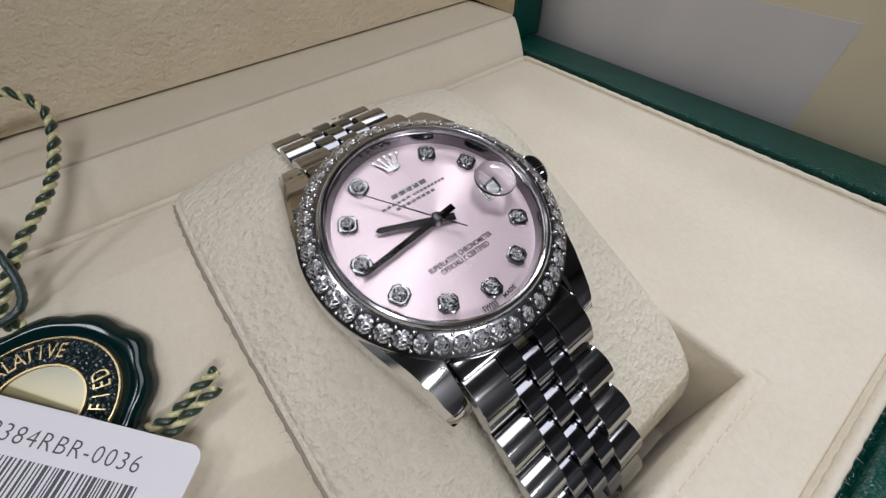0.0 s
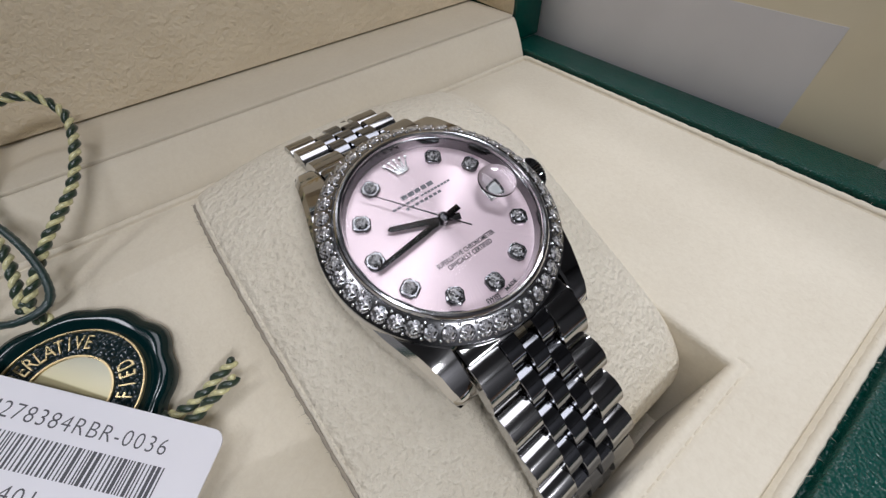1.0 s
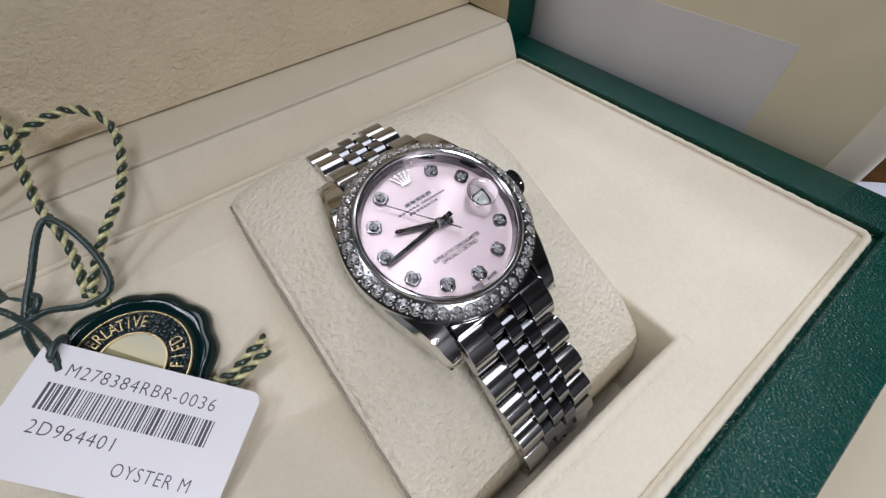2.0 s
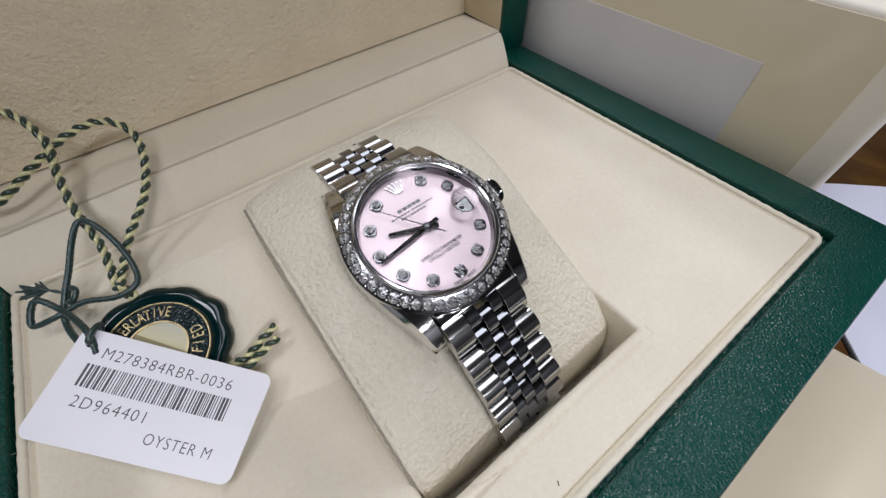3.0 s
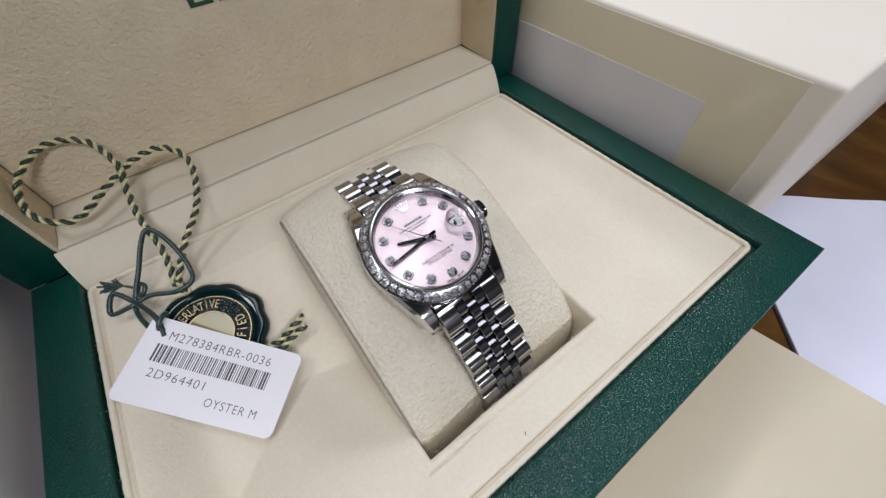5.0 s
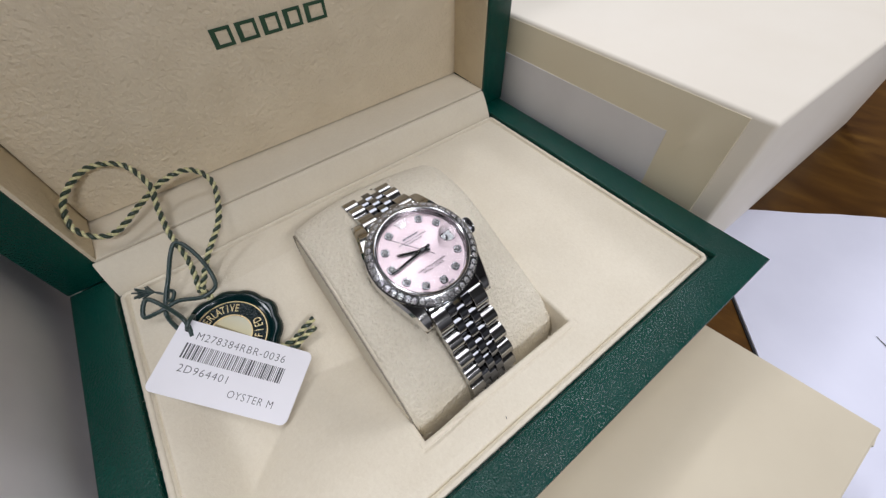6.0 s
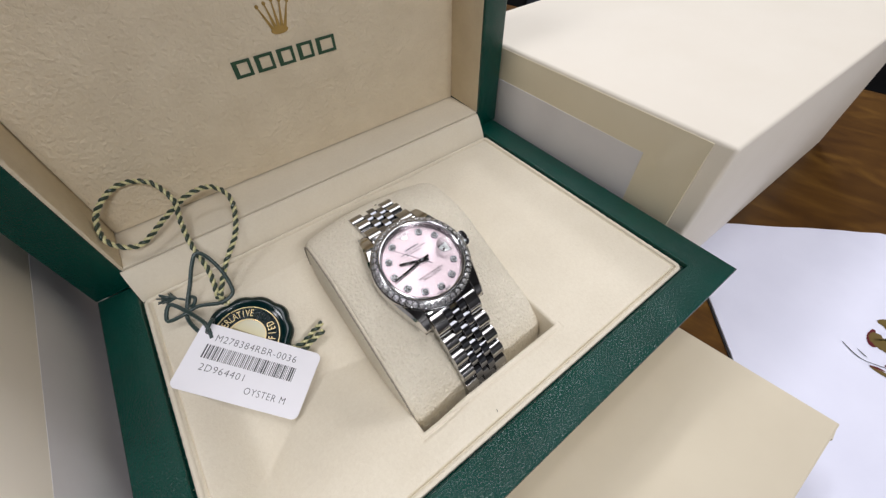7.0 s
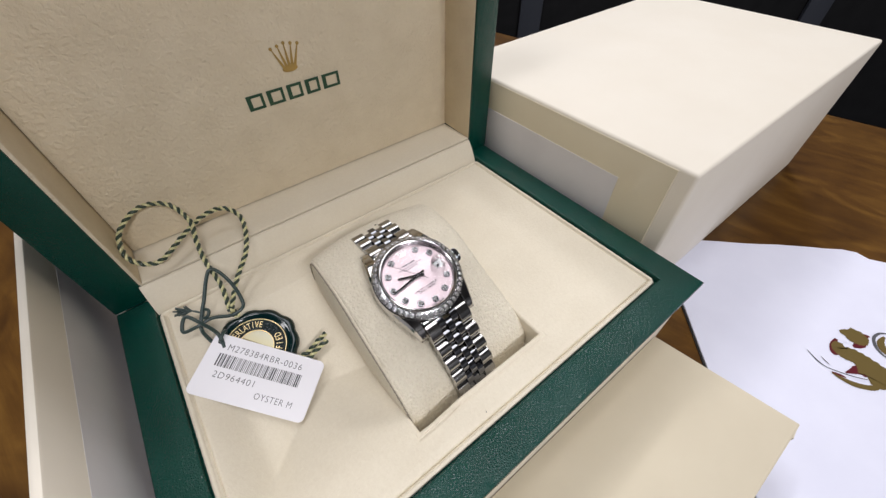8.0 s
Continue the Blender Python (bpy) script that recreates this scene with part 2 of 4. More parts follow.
def loft(sections, bm=None, caps=True):
    bm = bm or bmesh.new()
    rings = [[bm.verts.new(p) for p in s] for s in sections]
    n = len(rings[0])
    for a, b in zip(rings, rings[1:]):
        for i in range(n):
            bm.faces.new((a[i], a[(i + 1) % n], b[(i + 1) % n], b[i]))
    if caps:
        bm.faces.new(rings[0][::-1])
        bm.faces.new(rings[-1])
    return bm


def spline(points, per=8, closed=False):
    ps = [Vector(p) for p in points]
    out = []
    n = len(ps)
    for i in range(n if closed else n - 1):
        p0, p1, p2, p3 = (ps[(i + k) % n] if closed else ps[min(max(i + k, 0), n - 1)] for k in (-1, 0, 1, 2))
        for j in range(per):
            t = j / per
            out.append(0.5 * ((2 * p1) + (p2 - p0) * t + (2 * p0 - 5 * p1 + 4 * p2 - p3) * t * t + (3 * p1 - p0 - 3 * p2 + p3) * t ** 3))
    if not closed:
        out.append(ps[-1])
    return out


def resample(points, step):
    out, left = [points[0]], step
    for a, b in zip(points, points[1:]):
        d = (b - a).length
        s = 0.0
        while d - s >= left:
            s += left
            out.append(a.lerp(b, s / d))
            left = step
        left -= d - s
    return out


def frames_along(points):
    ts = [(points[min(i + 1, len(points) - 1)] - points[max(i - 1, 0)]).normalized() for i in range(len(points))]
    up = ts[0].orthogonal().normalized()
    out = []
    for t in ts:
        up = (up - t * up.dot(t)).normalized()
        out.append((t, up, t.cross(up)))
    return out


def tube(points, r, n=8, bm=None, closed=False, wobble=0.0):
    bm = bm or bmesh.new()
    rings = []
    for k, (p, (t, u, v)) in enumerate(zip(points, frames_along(points))):
        rr = r * (1 + wobble * math.sin(k * 2.3)) if wobble else r
        rings.append([bm.verts.new(p + (u * math.cos(2 * math.pi * i / n) + v * math.sin(2 * math.pi * i / n)) * rr) for i in range(n)])
    pairs = list(zip(rings, rings[1:])) + ([(rings[-1], rings[0])] if closed else [])
    for a, b in pairs:
        for i in range(n):
            bm.faces.new((a[i], a[(i + 1) % n], b[(i + 1) % n], b[i]))
    if not closed:
        bm.faces.new(rings[0][::-1])
        bm.faces.new(rings[-1])
    return bm


def twisted(points, radius, offset, pitch, phase):
    pts = resample(points, pitch / 10)
    out = []
    for k, (p, (t, u, v)) in enumerate(zip(pts, frames_along(pts))):
        a = phase + 2 * math.pi * k / 10
        out.append(p + (u * math.cos(a) + v * math.sin(a)) * offset)
    return tube(out, radius, 8)


def letters(text, size, depth=0.02, spacing=1.0, width=None, bold=0.0):
    """Built-in-font text as a mesh in the xy plane, centred, cap height about 0.7 of the size."""
    cu = bpy.data.curves.new("print", "FONT")
    cu.body, cu.size, cu.extrude = text, size, depth
    cu.align_x, cu.align_y, cu.space_character = "CENTER", "CENTER", spacing
    cu.offset, cu.resolution_u = bold, 3
    ob = bpy.data.objects.new("print", cu)
    scene.collection.objects.link(ob)
    me = bpy.data.meshes.new_from_object(ob.evaluated_get(bpy.context.evaluated_depsgraph_get()))
    bpy.data.objects.remove(ob)
    bpy.data.curves.remove(cu)
    bm = bmesh.new()
    bm.from_mesh(me)
    bpy.data.meshes.remove(me)
    if width:
        xs = [v.co.x for v in bm.verts]
        k = width / (max(xs) - min(xs))
        for v in bm.verts:
            v.co.x *= k
    return bm


def bars(bm, widths, x0, y, height, gap, z=0.03):
    x = x0
    for w in widths:
        add_box(bm, x, x + w, y - height / 2, y + height / 2, -z, z)
        x += w + gap
    return bm


def crown_shape(width, height, depth):
    """A plain emblem: five tapered spikes with round tips on an oval foot."""
    bm = bmesh.new()
    for k in range(5):
        a = (k - 2) * 0.19
        bx, tx = (k - 2) * width * 0.085, (k - 2) * width * 0.23
        ty = height * (0.93 - 0.05 * abs(k - 2))
        hw = width * 0.055
        prism([(bx - hw, height * 0.1), (bx + hw, height * 0.1), (tx + hw * 0.25, ty), (tx - hw * 0.25, ty)], -depth, depth, bm=bm)
        prism([(tx + width * 0.055 * math.cos(i * math.pi / 5), ty + width * 0.055 * math.sin(i * math.pi / 5)) for i in range(10)], -depth, depth * 1.2, bm=bm)
    prism([(width * 0.27 * math.cos(i * math.pi / 10), height * 0.09 + height * 0.11 * math.sin(i * math.pi / 10)) for i in range(20)], -depth, depth * 1.1, bm=bm)
    return bm


# ---- room, table ----
def room():
    # Unseen room shell; the room's dimness is put into its dark paint.
    f = tagged(new("floor", finish(box(-2500, 2500, -2500, 2500, -770, -750), WALL_PAINT, "floor")), "dark grey room floor", "floor", kind="structure")
    c = tagged(new("ceiling", finish(box(-2500, 2500, -2500, 2500, 1960, 1990), CEILING_PAINT, "ceiling")), "grey painted ceiling", "ceiling", kind="structure")
    for nm, b in (("wall_north", (-2500, 2500, 2500, 2520, -750, 1960)), ("wall_south", (-2500, 2500, -2520, -2500, -750, 1960)), ("wall_east", (2500, 2520, -2500, 2500, -750, 1960)), ("wall_west", (-2520, -2500, -2500, 2500, -750, 1960))):
        tagged(new(nm, finish(box(*b), WALL_PAINT, nm)), "plain unseen room wall, dimness put into its dark paint", "wall", kind="structure")


def ceiling_fixture(x, y, sx, sy, turn):
    # Every lamp gets a fixture, the added fills as well.
    ob = thing("ceiling_light", (x * 1000, y * 1000, 1935), "slim rectangular ceiling light panel in white frame, unseen, some added as fill", "ceiling light", "ceiling lights", pose(0, 0, 0, 0, 0, turn))
    hx, hy = sx * 500, sy * 500
    bm = bmesh.new()
    for b in ((-hx - 20, hx + 20, hy, hy + 20), (-hx - 20, hx + 20, -hy - 20, -hy), (-hx - 20, -hx, -hy, hy), (hx, hx + 20, -hy, hy)):
        add_box(bm, *b, -38, 24)
    part("frame", bm, CEILING_PAINT, ob)
    part("diffuser", box(-hx, hx, -hy, hy, 10, 18), WHITE_PAPER, ob, "white diffuser sheet")


def table():
    ob = thing("table", (0, 0, -28), "brown wood grain table top", "table", "", pose(0, 0, 0, 0, 0, 12))
    part("tabletop", box(-900, 405, -480, 420, 0, 28, bevel=2), WOOD, ob)
    for x in (-860, 365):
        for y in (-440, 380):
            part("leg", box(x - 25, x + 25, y - 25, y + 25, -722, 0), GREY_METAL, ob)


def dark_backdrop():
    # Added stand-in for the unlit room beyond the table, black with grey bars.
    ob = thing("cabinet", (900, 700, -750), "added black backdrop with grey bars for the dark room behind", "cabinet", "", pose(0, 0, 0, 0, 0, -40))
    part("body", box(-1500, 1500, 0, 400, 0, 1700, bevel=6), BACKDROP_BLACK, ob)
    for x in (-620, -60, 240, 700):
        part("edge_bar", box(x, x + 60, -12, 0, 20, 1680, bevel=3), GREY_METAL, ob)


room()
dark_backdrop()
for lx, ly, lz, sx, sy, w, c, tr in LAMPS:
    ceiling_fixture(lx, ly, sx, sy, tr)
table()


# ---- cartons and papers ----
def big_carton():
    ob = thing("carton", (98.2, -47.3, 0), "closed cream cardboard outer carton with wrapped seams", "carton")
    part("body", box(0, 212, 0, 143, 0, 87.9, bevel=1.6, segs=3), CREAM_CARTON, ob)
    # wrapping paper folded over the side: a raised fold at its front edge and a soft crumple near the top
    ys = [7.4 + 1.1 * k for k in range(28)] + [40 + 8 * k for k in range(13)]
    bm, rows = bmesh.new(), []
    for z in [1 + 3.5 * k for k in range(24)] + [84, 85.5, 86.4]:
        row = []
        for y in ys:
            lift = 0.78 + 0.04 * math.sin(z / 27) + 0.2 * math.exp(-(((y - 7.4) / 1.6) ** 2))
            lift += 1.2 * math.exp(-(((y - 21 + 0.5 * (z - 70)) / 3.0) ** 2) - ((z - 72) / 6) ** 2)
            lift -= 0.5 * math.exp(-(((y - 26 + 0.4 * (z - 70)) / 2.6) ** 2) - ((z - 70) / 7) ** 2)
            row.append((y, lift * min(1.0, (88.6 - z) / 8)))
        ring = [(-w, y, z) for y, w in row] + [(0.5, ys[-1], z), (0.5, ys[0], z)]
        rows.append(ring)
    part("wrapped_side", loft(rows), WRAP_BOUNCE_TINT, ob, "folded-over cream wrapping paper, warm bounce light put into its colour", sharp=50)
    m = Matrix.Translation((-0.85, 26.5, 0)) @ Matrix.Rotation(radians(0.22), 4, "Z")
    bm = box(-0.05, 0.3, 1.5, 112, 2, 72.0)
    bm.transform(m)
    part("side_label", bm, WHITE_CARD, ob, "plain white lining panel on the carton side")


def carton_flap():
    ob = thing("open_carton", (-95.0, -130, 0), "upright cream carton side with white lining", "carton", "", pose(0, 0, 0, 0, 0, 1.74))
    part("board", box(-2.6, 0, 0, 222, 0, 84.5, bevel=0.9, segs=2), CREAM_CARTON, ob)
    part("lining", box(-0.2, 0.05, 3, 219, 2, 70.0), WHITE_CARD, ob, "plain white paper lining")


def tray():
    ob = thing("shallow_box", (0, 0, 0), "shallow cream cardboard box lying on the table", "box")
    lid = [[(x, y, z) for y, z in ((-122.4, 18.2), (-122.4, 20.2), (-121.9, 20.5), (-67.2, 10.4), (-67.2, 8.4), (-121.4, 18.2))] for x in (-74, -73.6, 89.8, 90.2)]
    part("lid_panel", loft(lid), SHADED_CARD, ob, sharp=30)
    side = [[(x, y, z) for y, z in ((-120.6, 0.0), (-120.6, 17.9), (-67.6, 8.0), (-67.6, 0.0))] for x in (-72.5, 83.6)]
    part("body", loft(side), SHADED_CARD, ob, sharp=30)
    part("corner_fold", prism([(83.4, -123.0), (90.6, -122.2), (90.2, -121.6), (83.4, -121.8)], 16.8, 20.0, bevel=0.2), SHADED_CARD, ob, "folded paper at the corner")


def brochure():
    turn = pose(0, 0, 0, 0, 0, -44.6)
    ob = thing("paper_bag", (163.0, -29.0, 0), "flat white paper bag with an olive brush mark on wood", "paper bag", "", turn)
    rng = random.Random(4)
    bm = bmesh.new()
    edge = [(0, 0)] + [(x, rng.uniform(-0.7, 0.3)) for x in range(15, 110, 9)] + [(112, -2), (116, -7), (124, -9), (128, -17), (150, -21)]
    poly = [(x, y) for x, y in edge] + [(150, -230), (0, -230)]
    prism(poly[::-1], 0.5, 1.4, bm=bm)
    part("sheet", bm, WHITE_PAPER, ob)
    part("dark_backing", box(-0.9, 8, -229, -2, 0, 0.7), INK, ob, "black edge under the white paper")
    inv = (Matrix.Translation((163.0, -29.0, 0)) @ turn).inverted()

    def mark(points, mat, z):
        """A brush stroke through (x, y, half width) points."""
        pts = spline([inv @ Vector((x, y, 0)) for x, y, w in points], 8)
        wide = spline([Vector((w, 0, 0)) for x, y, w in points], 8)
        bm = bmesh.new()
        n = len(pts)
        rows = []
        for i, p in enumerate(pts):
            t = (pts[min(i + 1, n - 1)] - pts[max(i - 1, 0)]).normalized()
            s = Vector((-t.y, t.x, 0))
            u, v = (max(0.05, wide[i].x) * (1 + 0.07 * math.sin(i * k)) for k in (1.7, 2.3))
            rows.append((bm.verts.new((p.x + s.x * u, p.y + s.y * u, z)), bm.verts.new((p.x - s.x * v, p.y - s.y * v, z))))
        for a, b in zip(rows, rows[1:]):
            bm.faces.new((a[0], a[1], b[1], b[0]))
        part("brush_mark", bm, mat, ob)

    mark([(171.6, -121.9, 0.77), (172.8, -123.7, 2.17), (173.6, -126.2, 4.43), (175.5, -128.7, 4.9), (178.4, -130.4, 2.12)], OLIVE_INK, 1.600)
    mark([(164.4, -123.7, 1.44), (161.0, -125.1, 3.51), (160.4, -127.8, 4.06), (161.5, -131.2, 4.29), (161.0, -135.0, 5.16), (158.7, -139.2, 7.08), (155.3, -141.6, 5.25), (151.0, -141.2, 1.09)], OLIVE_INK, 1.604)
    mark([(165.6, -122.3, 0.59), (160.8, -123.0, 1.77), (156.9, -124.7, 1.93), (156.1, -125.8, 0.43)], RED_INK, 1.578)
    mark([(179.6, -132.0, 0.31), (177.5, -130.3, 1.54), (171.2, -130.4, 2.17), (167.0, -129.0, 0.53)], RED_INK, 1.582)
    mark([(148.7, -131.3, 0.28), (151.7, -132.9, 1.23), (155.4, -135.1, 2.47), (154.6, -138.2, 1.82)], RED_INK, 1.586)
    mark([(143.9, -127.4, 0.41), (144.1, -131.2, 0.92), (145.1, -135.2, 1.3), (147.3, -138.8, 1.27), (150.0, -141.5, 1.22), (154.7, -143.4, 0.88)], OLIVE_INK, 1.620)
    mark([(144.2, -127.2, 0.24), (145.3, -129.9, 0.59), (146.0, -132.2, 0.24)], RED_INK, 1.654)
    mark([(148.1, -115.8, 0.12), (145.6, -121.0, 0.35), (145.2, -124.9, 0.18), (147.0, -129.6, 0.21), (149.6, -134.6, 0.22), (152.4, -138.6, 0.18)], GREY_INK, 1.598)
    mark([(147.7, -116.3, 0.14), (145.3, -122.2, 0.18), (145.4, -126.1, 0.1)], GREY_INK, 1.602)
    mark([(149.2, -121.2, 0.1), (148.2, -123.4, 0.27), (147.7, -125.3, 0.12)], GREY_INK, 1.606)
    mark([(164.6, -124.4, 0.21), (167.1, -125.4, 0.53), (168.1, -127.2, 0.21)], WHITE_PAPER, 1.670)
    mark([(148.1, -134.0, 0.17), (149.9, -136.7, 0.26), (152.2, -138.8, 0.14)], WHITE_PAPER, 1.674)
    mark([(187.9, -136.5, 0.35), (185.0, -134.2, 0.53), (180.1, -133.5, 0.68), (175.2, -135.7, 0.65), (172.8, -138.8, 0.48), (172.2, -141.3, 0.26)], GREY_INK, 1.618)
    mark([(184.9, -136.5, 0.47), (180.3, -136.3, 1.35), (176.8, -137.9, 1.76), (174.5, -140.3, 1.11)], OLIVE_INK, 1.652)


big_carton()
carton_flap()
tray()
brochure()


# ---- presentation box ----
def rect_ring(x0, x1, y0, y1, i0, i1, j0, j1, z0, z1, bevel):
    """A frame with an opening, mitred at the corners."""
    bm = bmesh.new()
    o = [(x0, y0), (x1, y0), (x1, y1), (x0, y1)]
    i = [(i0, j0), (i1, j0), (i1, j1), (i0, j1)]
    v = {}
    for nm, ring in (("o", o), ("i", i)):
        for z in (z0, z1):
            for k, (x, y) in enumerate(ring):
                v[nm, z, k] = bm.verts.new((x, y, z))
    for k in range(4):
        m = (k + 1) % 4
        bm.faces.new((v["o", z1, k], v["o", z1, m], v["i", z1, m], v["i", z1, k]))
        bm.faces.new((v["o", z0, m], v["o", z0, k], v["i", z0, k], v["i", z0, m]))
        bm.faces.new((v["o", z0, k], v["o", z0, m], v["o", z1, m], v["o", z1, k]))
        bm.faces.new((v["i", z0, m], v["i", z0, k], v["i", z1, k], v["i", z1, m]))
    es = [e for e in bm.edges if all(abs(w.co.z - z1) < 1e-6 for w in e.verts) and len({(round(w.co.x, 3), round(w.co.y, 3)) in o for w in e.verts}) == 1]
    bmesh.ops.bevel(bm, geom=es, offset=bevel, segments=3, affect="EDGES", profile=0.5)
    return bm


CUT = (-26.8, 27.0, -42.9, 31.0)  # the cushion's well in the pad


def pad_height(x, y):
    """Soft pad: rolled edge, stitched groove, and a sag on the tag's side of the cushion."""
    d = min(x + 82.5, 82.5 - x, y + 56.2, 55.2 - y)
    z = 0.0
    if d < 1.6:
        z -= 1.6 - math.sqrt(max(0, 1.6 ** 2 - (1.6 - d) ** 2))
    z -= 0.9 * math.exp(-((d - 2.1) / 0.35) ** 2)
    c = max(CUT[0] - x, x - CUT[1], CUT[2] - y, y - CUT[3])
    if -0.5 < c < 6 and y < CUT[2] and CUT[0] - 2.0 < x < CUT[1] + 2.0:
        z -= 0.4 * math.exp(-((c - 2.1) / 0.4) ** 2)
    if -0.5 < c < 1.2:
        z -= 1.2 - math.sqrt(max(0, 1.44 - (1.2 - max(c, 0)) ** 2))
    if x < 0:
        valley = -3.6 - 0.25 * (x + 44) if x > -44 else -3.6 - 0.55 * (-44 - x) - 0.008 * (-44 - x) ** 2
        side = min(1.0, max(0.0, (x + 80.2) / 12))
        depth = 12.5 * (0.55 * side + 0.45 * side * side * (3 - 2 * side))
        back = min(1, max(0, (37 - y) / (37 - valley)))
        front = min(1, max(0, (y + 51) / (valley + 51)))
        k = min(back, front)
        soft = 0.5 * (back + front - math.sqrt((back - front) ** 2 + 0.0004))
        z -= depth * max(0, min(k, soft)) * min(1.0, max(0.0, (-x - 12) / 10))
    return z


def lines(a, b, fine, step, marks=()):
    out = set()
    x = a
    while x < b:
        near = min([abs(x - a), abs(b - x)] + [abs(x - m) for m in marks])
        out.add(round(x, 3))
        x += fine if near < 6 else step
    out.add(b)
    out.update(marks)
    return sorted(out)


def pad_mesh():
    xs = lines(-82.5, 82.5, 0.3, 1.1, CUT[:2])
    ys = lines(-56.2, 55.2, 0.3, 0.7, CUT[2:])
    bm = bmesh.new()
    grid = {(i, j): bm.verts.new((x, y, pad_height(x, y))) for i, x in enumerate(xs) for j, y in enumerate(ys)}
    for i in range(len(xs) - 1):
        for j in range(len(ys) - 1):
            mx, my = (xs[i] + xs[i + 1]) / 2, (ys[j] + ys[j + 1]) / 2
            if CUT[0] < mx < CUT[1] and CUT[2] < my < CUT[3]:
                continue
            bm.faces.new((grid[i, j], grid[i + 1, j], grid[i + 1, j + 1], grid[i, j + 1]))
    bmesh.ops.delete(bm, geom=[v for v in bm.verts if not v.link_faces], context="VERTS")
    # the well's walls
    rim = [e for e in bm.edges if e.is_boundary and all(CUT[0] - 0.1 <= v.co.x <= CUT[1] + 0.1 and CUT[2] - 0.1 <= v.co.y <= CUT[3] + 0.1 for v in e.verts)]
    ext = bmesh.ops.extrude_edge_only(bm, edges=rim)
    for g in ext["geom"]:
        if isinstance(g, bmesh.types.BMVert):
            g.co.z = -30
    return bm


def lid_place():
    """Lid parts: x across, y out of the lid towards the pad (minus), z up from the hinge."""
    return Matrix.Translation((0, 83.9, 10.6)) @ Matrix.Rotation(radians(1.8), 4, "X")


def stitch_row(bm, a, b, step=2.2):
    a, b = Vector(a), Vector(b)
    n = int((b - a).length / step)
    d = (b - a).normalized()
    for k in range(n):
        p = a + d * (k * step)
        tube([p, p + d * step * 0.72], 0.13, 5, bm)


def fibres(bm, points, rng, count, length, spread):
    """Short loose nap hairs scattered along a line of points."""
    for k in range(count):
        i = rng.randrange(len(points) - 1)
        p = points[i].lerp(points[i + 1], rng.random()) + Vector((rng.uniform(-spread, spread), rng.uniform(-spread, spread), 0))
        d = Vector((rng.gauss(0, 1), rng.gauss(0, 1), abs(rng.gauss(0.6, 0.5)))).normalized() * length * rng.uniform(0.5, 1.3)
        s = d.orthogonal().normalized() * 0.035
        bend = Vector((rng.gauss(0, 0.15), rng.gauss(0, 0.15), 0))
        a, b = bm.verts.new(p - s), bm.verts.new(p + s)
        c, e = bm.verts.new(p + d * 0.55 + bend + s * 0.7), bm.verts.new(p + d * 0.55 + bend - s * 0.7)
        t = bm.verts.new(p + d + bend * 2.5)
        bm.faces.new((a, b, c, e))
        bm.faces.new((e, c, t))


